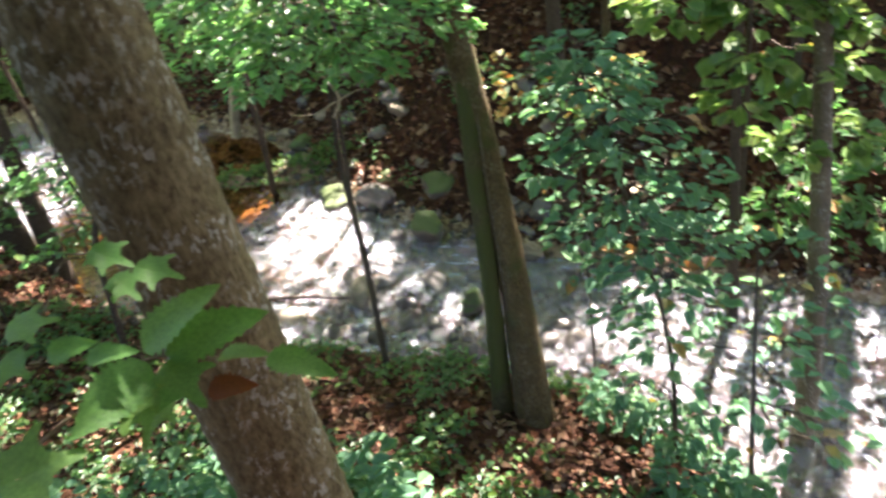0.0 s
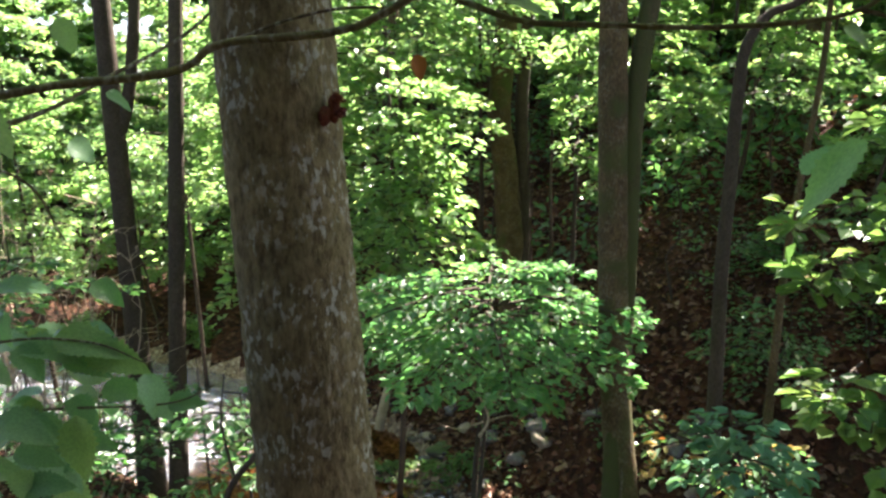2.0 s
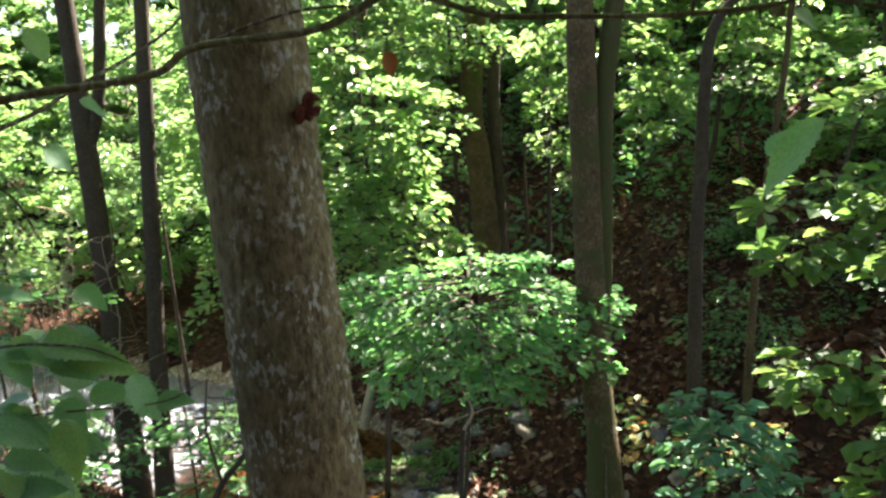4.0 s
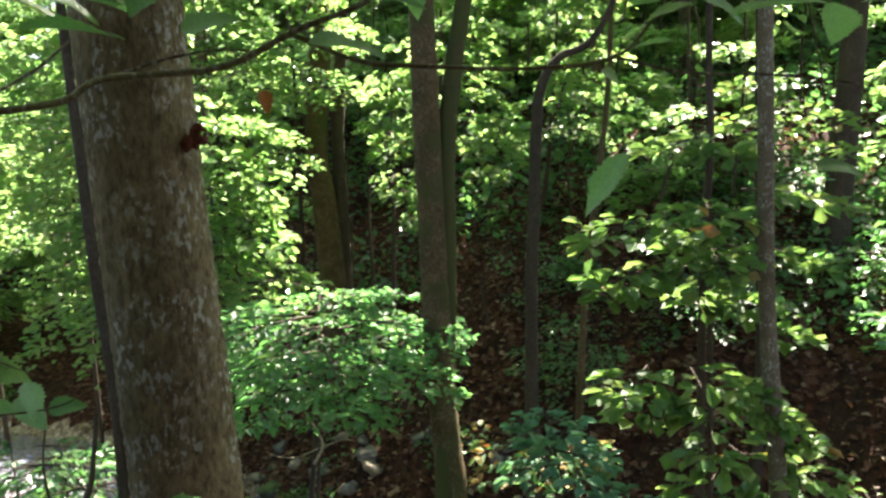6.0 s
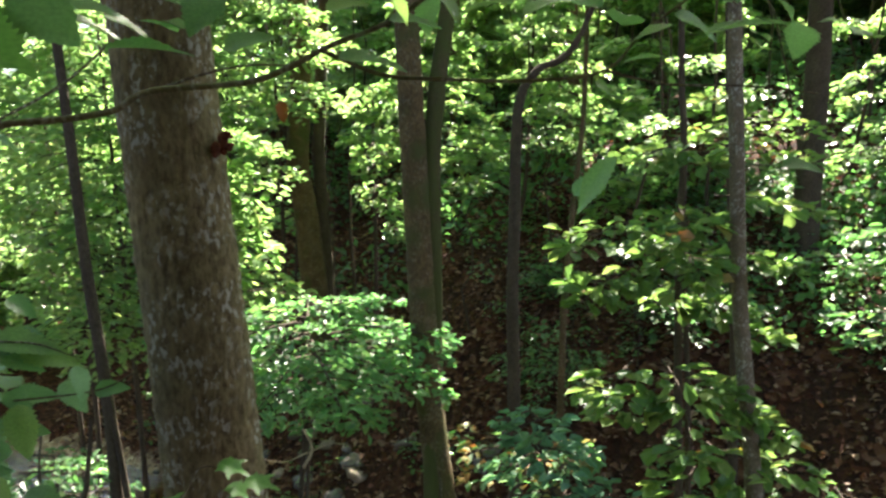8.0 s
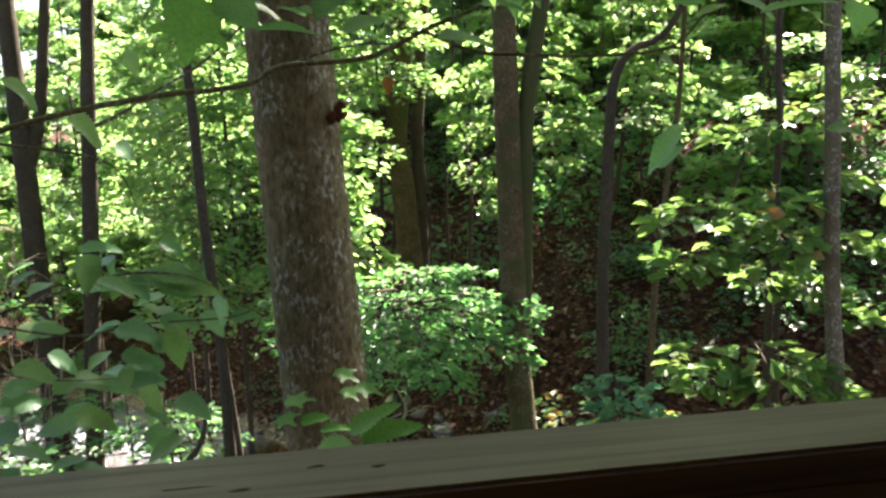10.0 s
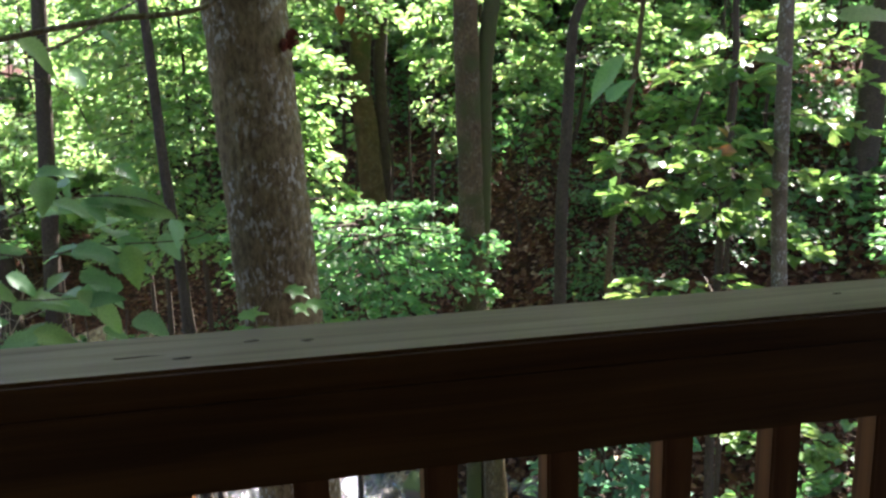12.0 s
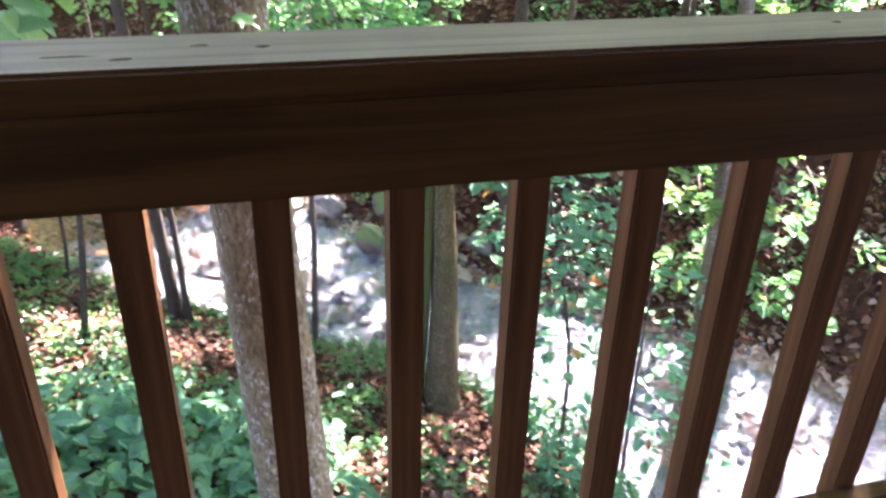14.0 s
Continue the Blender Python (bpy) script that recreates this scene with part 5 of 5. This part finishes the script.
herbs("ground_plants", 1100, (-3.5, 4.0, 1.0, 8), patchy(near_side(0.2, 5), 2.8, 27, 0.1), 0.075, 0.12, 7, m_leaf_lime, "light green seedlings among the fallen leaves")
herbs("ground_plants", 250, (-2.4, 0.6, 2.2, 4.6), near_side(1.2, 6), 0.15, 0.35, 8, m_leaf_blue, "broad-leaved pale green plants below the deck")
herbs("ground_plants", 320, (2.3, 5, 2.0, 5), near_side(0.05, 3), 0.1, 0.4, 9, m_leaf_blue, "bluish-green plants at the water's edge")
herbs("ground_plants", 2200, (-2, 12, 5, 16), patchy(far_side(0.3, 7), 0.9, 22, 0.25), 0.08, 0.25, 8, m_leaf, "low green plants on the far slope")


def undergrowth(name, n, sector, reach, low, high, size, mat, label):
    """Knee- to head-high leaves of the forest's shrub layer, far from the path, too many to count."""
    a, d = np.radians(rng.uniform(*sector, n)), rng.uniform(reach[0] ** 0.6, reach[1] ** 0.6, n) ** (1 / 0.6)
    x, y = d * np.sin(a), d * np.cos(a)
    m = ((edge_gap(x, y, FAR_EDGE) > 2.5) | (-edge_gap(x, y, NEAR_EDGE) > 1.0)) & (wavy(x, y, 0.8, 31) > -0.75)
    x, y, d = x[m], y[m], d[m]
    P = np.stack([x, y, ground_z(x, y) + rng.uniform(low, high, len(x)) * (0.65 + 0.5 * np.abs(wavy(x, y, 1.2, 33)))], 1)
    axis = rng.normal(0, 1, P.shape) * np.array([1, 1, 0.5])
    up = np.array([0, 0, 1.0]) + rng.normal(0, 0.7, P.shape)
    ln = (size + 0.004 * d) * rng.uniform(0.6, 1.3, len(x))
    tagged(new(name, from_arrays(name, *small_leaves(P, axis, up, ln, ln * 0.62), mat)), label, "plants", kind="stuff")


undergrowth("undergrowth", 44000, (-2, 68), (13.5, 42), 0.05, 1.0, 0.12, m_leaf, "leafy green undergrowth on top of the slope")
undergrowth("undergrowth", 4600, (34, 64), (11.0, 14.5), 0.03, 0.6, 0.1, m_leaf, "low leafy plants on the upper slope")
undergrowth("undergrowth", 36000, (-55, -2), (16, 46), 0.05, 1.7, 0.15, m_leaf_far, "leafy green undergrowth in the valley")

herbs("creek_grass", 420, (-0.5, 1.7, 11.0, 12.6), lambda x, y: abs(y - 11.95 + 0.3 * x) < 0.24, 0.08, 0.12, 6, m_leaf_lime, "pale green plants on a gravel bar in the creek")


# ---- near branches and their leaves ----
def leaf_shape(teeth, wide, curl):
    """One large leaf, 1 m long along +x: toothed edge, a fold along the midrib, a drooping tip."""
    xs = np.linspace(0, 1, 23)
    w = wide * 0.5 * np.sin(np.pi * xs ** 0.72) ** 0.85 * (1 - 0.25 * xs)
    w[1:-1:2] *= 1 - teeth * np.linspace(1.3, 0.6, 11)
    w[4:-4:6] *= 1 + 0.5 * teeth
    w[0] = w[-1] = 0.004
    rows = [(-1.0, 0.0), (-0.5, 0.0), (0, 0), (0.5, 0), (1.0, 0)]
    V = []
    for x, h in zip(xs, w):
        for u, _ in rows:
            V.append((x, u * h, 0.22 * abs(u) * h - curl * x * x + 0.02 * math.sin(9 * x) * u))
    m = len(rows)
    Q = [(i * m + j, (i + 1) * m + j, (i + 1) * m + j + 1, i * m + j + 1) for i in range(len(xs) - 1) for j in range(m - 1)]
    return from_arrays("leaf", np.array(V), np.array(Q), m_leaf_near, True)


LEAF = leaf_shape(0.2, 0.74, 0.14)
LEAF_BROAD = leaf_shape(0.17, 0.85, 0.2)


def lobed_leaf():
    """A broad leaf with five pointed lobes and a toothed edge, 1 m long along +x."""
    rings, n = 5, 60
    V = []
    for k in range(rings):
        for i in range(n):
            a = -math.pi + 2 * math.pi * i / n
            r = 0.31 + 0.03 * math.cos(a)
            for at, long, wide in ((0.0, 0.66, 0.38), (1.0, 0.56, 0.34), (-1.0, 0.56, 0.34), (2.0, 0.42, 0.34), (-2.0, 0.42, 0.34)):
                r = max(r, long * math.exp(-abs((a - at) / wide) ** 1.35))
            r *= (1.0 if i % 2 else 0.93) * (k + 0.05) / (rings - 0.95)
            x, y = 0.34 + r * math.cos(a), r * math.sin(a)
            V.append((x, y, 0.16 * abs(y) - 0.16 * x * x - 0.25 * y * y + 0.015 * math.sin(11 * x + 7 * y)))
    Q = [(k * n + i, (k + 1) * n + i, (k + 1) * n + (i + 1) % n, k * n + (i + 1) % n) for k in range(rings - 1) for i in range(n)]
    return from_arrays("leaf", np.array(V), np.array(Q), m_leaf_fresh, True)


LEAF_LOBED = lobed_leaf()
LEAF_FRESH = LEAF.copy()
LEAF_FRESH.materials[0] = m_leaf_fresh


def put_leaf(parent, foot, tip, mesh=LEAF, tilt=0.0, scale_w=1.0, label="", mat=None):
    a, b = Vector(foot), Vector(tip)
    d = b - a
    L = d.length
    x = d.normalized()
    up = Vector((rng.normal(0, 0.25), -0.45 + rng.normal(0, 0.25), 1.0 + tilt))
    y = up.cross(x).normalized()
    z = x.cross(y)
    me = mesh
    if mat is not None:
        me = mesh.copy()
        me.materials[0] = mat
    ob = part("leaf", me, parent, label)
    m = Matrix(((x.x, y.x, z.x, 0), (x.y, y.y, z.y, 0), (x.z, y.z, z.z, 0), (0, 0, 0, 1)))
    ob.matrix_local = Matrix.Translation(a - Vector(parent.location)) @ m @ Matrix.Diagonal((L, L * scale_w, L, 1))
    return ob


def twig(parent, ctrl, r0, r1, mat=None, name="branch", sides=7, rings=24):
    pts = spline(ctrl, rings) - np.asarray(parent.location)
    return part(name, from_arrays(name, *tube(pts, np.linspace(r0, r1, rings), sides, 0.03), mat or m_bark_grey, True), parent)


def build_near_branches():
    ob = empty("overhanging_branch", (-0.43, 1.714, 1.427), "thin grey branch with large green leaves hanging before the trees", "branch")
    main = [(-1.3, 1.9, 1.2), (-0.8, 1.8, 1.36), (-0.43, 1.714, 1.427), (-0.253, 1.696, 1.442), (-0.145, 1.659, 1.459), (-0.07, 1.612, 1.496), (0.132, 1.516, 1.504),
            (0.221, 1.46, 1.529), (0.306, 1.397, 1.57), (0.419, 1.374, 1.612), (0.519, 1.343, 1.674), (0.613, 1.298, 1.773), (0.75, 1.25, 2.0)]
    twig(ob, main, 0.0095, 0.005, m_twig_olive, rings=60)
    two = [(0.29, 1.405, 1.562), (0.422, 1.387, 1.508), (0.551, 1.361, 1.495), (0.766, 1.348, 1.489), (0.956, 1.322, 1.509), (1.058, 1.316, 1.597), (1.165, 1.239, 1.687), (1.3, 1.17, 1.8)]
    twig(ob, two, 0.0055, 0.003, m_twig_olive, rings=44)
    twig(ob, [(0.956, 1.322, 1.509), (1.116, 1.299, 1.474), (1.305, 1.241, 1.463), (1.5, 1.21, 1.44)], 0.004, 0.002)
    twig(ob, [(-0.06, 1.61, 1.497), (0.05, 1.57, 1.53), (0.15, 1.53, 1.545), (0.25, 1.5, 1.54)], 0.004, 0.002)
    twig(ob, [(0.766, 1.348, 1.489), (0.768, 1.345, 1.53), (0.765, 1.34, 1.58)], 0.003, 0.002)
    twig(ob, [(-0.695, 2.077, 1.343), (-0.592, 2.225, 1.4), (-0.504, 2.358, 1.474), (-0.305, 2.5, 1.609), (-0.1, 2.5, 1.8)], 0.007, 0.004)
    twig(ob, [(-0.9, 1.85, 1.32), (-0.6, 1.95, 1.25), (-0.52, 2.0, 1.1)], 0.005, 0.002)
    for foot, tip, w in (((-0.151, 1.436, 1.633), (-0.049, 1.451, 1.599), 0.8), ((-0.227, 1.427, 1.626), (-0.107, 1.446, 1.601), 0.8), ((0.313, 1.349, 1.537), (0.463, 1.325, 1.536), 0.9),
                         ((0.423, 1.322, 1.615), (0.535, 1.297, 1.618), 0.9), ((0.706, 1.246, 1.62), (0.809, 1.198, 1.669), 1.0), ((0.914, 1.175, 1.509), (0.99, 1.133, 1.534), 1.1),
                         ((1.063, 1.088, 1.557), (1.195, 0.992, 1.601), 0.9), ((1.201, 1.013, 1.273), (1.27, 0.96, 1.269), 0.8), ((1.282, 0.82, 1.359), (1.4, 0.712, 1.362), 1.1),
                         ((1.324, 0.779, 1.404), (1.4, 0.713, 1.426), 1.1), ((1.75, 2.9, 1.12), (1.86, 2.85, 1.24), 0.8), ((0.859, 1.204, 1.472), (0.895, 1.19, 1.446), 1.0),
                         ((1.093, 1.497, 1.301), (0.982, 1.548, 1.16), 0.55)):
        put_leaf(ob, foot, tip, LEAF_BROAD, 0.0, w)
    for foot, tip, w in (((-0.635, 2.422, 1.311), (-0.572, 2.441, 1.254), 1.2), ((-0.507, 2.358, 1.437), (-0.443, 2.377, 1.398), 1.1), ((-0.347, 1.894, 0.768), (-0.271, 1.89, 0.697), 1.2),
                         ((-0.536, 2.126, 1.601), (-0.5, 2.146, 1.524), 1.1), ((-0.142, 1.102, 1.521), (-0.001, 1.087, 1.535), 0.8), ((0.05, 1.4, 1.68), (0.2, 1.38, 1.7), 1.0),
                         ((0.25, 1.35, 1.7), (0.38, 1.3, 1.68), 1.0), ((0.55, 1.3, 1.66), (0.66, 1.25, 1.7), 1.0), ((0.85, 1.25, 1.72), (0.98, 1.2, 1.7), 1.0),
                         ((-0.7, 2.0, 1.4), (-0.6, 2.0, 1.3), 1.1), ((-0.85, 1.9, 1.5), (-0.75, 1.9, 1.42), 1.1), ((1.1, 1.25, 1.63), (1.2, 1.2, 1.58), 1.0)):
        put_leaf(ob, foot, tip, LEAF_BROAD, 0.0, w)
    for k in range(46):
        p = np.array([rng.uniform(-0.35, 1.6), rng.uniform(1.0, 1.5), rng.uniform(1.55, 1.78)])
        q = p + np.array([rng.uniform(-0.12, 0.12), rng.uniform(-0.06, 0.04), rng.uniform(-0.05, 0.03)])
        q = p + (q - p) / np.linalg.norm(q - p) * rng.uniform(0.07, 0.13)
        put_leaf(ob, tuple(p), tuple(q), LEAF_BROAD, 0.0, rng.uniform(0.75, 1.05))
    put_leaf(ob, (-0.226, 0.5, 1.492), (-0.252, 0.51, 1.382), LEAF_LOBED, -0.8, 1.2, "large backlit lime-green leaf")
    put_leaf(ob, (-0.2, 0.5, 1.5), (-0.145, 0.5, 1.443), LEAF_BROAD, -0.8, 1.1)
    put_leaf(ob, (0.312, 2.154, 1.51), (0.328, 2.155, 1.443), LEAF_BROAD, -0.5, 0.9, "withered orange leaf", m_leaf_withered)
    low = empty("leafy_twig", (-0.135, 1.128, 0.532), "thin twig with serrated green leaves and one brown leaf", "branch")
    twig(low, [(-0.5, 1.0, 0.4), (-0.135, 1.128, 0.532), (-0.072, 1.159, 0.542), (0.022, 1.199, 0.562), (0.118, 1.193, 0.529), (0.194, 1.182, 0.503)], 0.0032, 0.0013, m_twig_pale)
    twig(low, [(-0.3, 1.05, 0.48), (-0.174, 1.145, 0.579), (-0.112, 1.205, 0.634), (-0.07, 1.24, 0.671), (-0.031, 1.273, 0.713), (0.03, 1.28, 0.69)], 0.0028, 0.0013, m_bark_grey)
    for foot, tip, w in (((0.026, 1.206, 0.571), (0.138, 1.209, 0.641), 0.85), ((0.053, 1.202, 0.557), (0.191, 1.183, 0.592), 0.8), ((0.028, 1.196, 0.556), (-0.068, 1.105, 0.554), 0.85),
                         ((0.047, 1.198, 0.552), (0.085, 1.115, 0.52), 1.1), ((0.02, 1.187, 0.546), (-0.021, 1.104, 0.534), 1.0), ((0.04, 1.176, 0.523), (-0.003, 1.091, 0.51), 0.9),
                         ((0.121, 1.193, 0.527), (0.185, 1.151, 0.547), 0.8), ((0.186, 1.183, 0.505), (0.267, 1.117, 0.498), 0.7)):
        tip = tuple(np.array(foot) + 1.1 * (np.array(tip) - np.array(foot)))
        put_leaf(low, foot, tip, LEAF_LOBED if w > 0.86 else LEAF_FRESH, 0.0, w)
    for foot, tip, w in (((0.048, 1.271, 0.673), (0.113, 1.221, 0.668), 0.9), ((0.001, 1.282, 0.715), (0.056, 1.231, 0.704), 0.9), ((0.02, 1.265, 0.673), (0.051, 1.207, 0.662), 0.9),
                         ((-0.13, 1.216, 0.664), (-0.054, 1.192, 0.682), 0.9), ((-0.139, 1.199, 0.64), (-0.106, 1.147, 0.636), 1.2), ((-0.09, 1.202, 0.616), (-0.027, 1.174, 0.637), 0.8),
                         ((-0.046, 1.201, 0.592), (0.021, 1.168, 0.608), 0.7), ((-0.208, 1.084, 0.518), (-0.078, 1.09, 0.539), 1.2)):
        tip = tuple(np.array(foot) + 1.1 * (np.array(tip) - np.array(foot)))
        put_leaf(low, foot, tip, LEAF_LOBED if w > 0.86 else LEAF_FRESH, 0.0, w)
    put_leaf(low, (0.092, 1.165, 0.496), (0.162, 1.125, 0.514), LEAF, 0.0, 0.8, "withered orange-brown leaf", m_leaf_withered)

    side = empty("leafy_branch", (-0.95, 1.7, 0.75), "soft green leaves on thin twigs beside the large trunk", "branch")
    twig(side, [(-1.5, 1.8, 0.7), (-0.95, 1.75, 0.82), (-0.6, 1.75, 0.92), (-0.4, 1.74, 0.92), (-0.28, 1.73, 0.87)], 0.005, 0.0015, m_bark_grey)
    twig(side, [(-0.95, 1.75, 0.82), (-0.7, 1.75, 0.76), (-0.5, 1.74, 0.78), (-0.25, 1.74, 0.78), (-0.15, 1.73, 0.82)], 0.004, 0.0015, m_bark_grey)
    twig(side, [(-1.2, 1.78, 0.75), (-0.8, 1.76, 0.64), (-0.55, 1.75, 0.62)], 0.004, 0.0015, m_bark_grey)
    for foot, tip, w in (((-0.534, 1.75, 0.917), (-0.407, 1.72, 0.9), 0.8), ((-0.467, 1.75, 0.928), (-0.308, 1.72, 0.907), 0.7), ((-0.406, 1.75, 0.901), (-0.278, 1.72, 0.866), 0.8),
                         ((-0.451, 1.75, 0.891), (-0.353, 1.72, 0.861), 0.8), ((-0.293, 1.75, 0.845), (-0.263, 1.72, 0.757), 0.9), ((-0.447, 1.75, 0.8), (-0.385, 1.72, 0.746), 1.0),
                         ((-0.552, 1.75, 0.764), (-0.43, 1.72, 0.721), 0.8), ((-0.504, 1.75, 0.793), (-0.547, 1.72, 0.759), 1.0), ((-0.568, 1.75, 0.692), (-0.466, 1.72, 0.676), 0.8),
                         ((-0.559, 1.75, 0.606), (-0.45, 1.72, 0.629), 0.8), ((-0.575, 1.75, 0.646), (-0.519, 1.72, 0.579), 0.9), ((-0.251, 1.75, 0.777), (-0.172, 1.72, 0.79), 0.8)):
        put_leaf(side, foot, tip, LEAF_BROAD, 0.0, w)
    for k in range(66):
        p = np.array([rng.uniform(-1.0, -0.4), rng.uniform(1.6, 2.1), rng.uniform(0.36, 1.0)])
        q = p + np.array([rng.uniform(-0.1, 0.14), rng.uniform(-0.08, 0.04), rng.uniform(-0.06, 0.02)])
        q = p + (q - p) / np.linalg.norm(q - p) * rng.uniform(0.08, 0.14)
        put_leaf(side, tuple(p), tuple(q), LEAF_BROAD, 0.0, rng.uniform(0.75, 1.0))


def build_bank_twigs():
    z0 = float(ground_z(-1.25, 6.0))
    ob = empty("dead_branch", (-1.25, 6.0, z0), "dark crooked branch leaning out over the creek bank", "branch")
    twig(ob, [(-1.25, 6.0, z0 - 0.1), (-1.12, 6.0, -2.4), (-0.983, 6.0, -1.497), (-0.713, 6.0, -1.113), (-0.641, 6.0, -0.804), (-0.6, 6.0, -0.5)], 0.034, 0.014, m_bark_dark, rings=30)
    twig(ob, [(-0.9, 6.0, -1.38), (-0.97, 5.95, -0.9), (-0.93, 5.95, -0.5)], 0.014, 0.006, m_bark_dark)


build_near_branches()
build_bank_twigs()
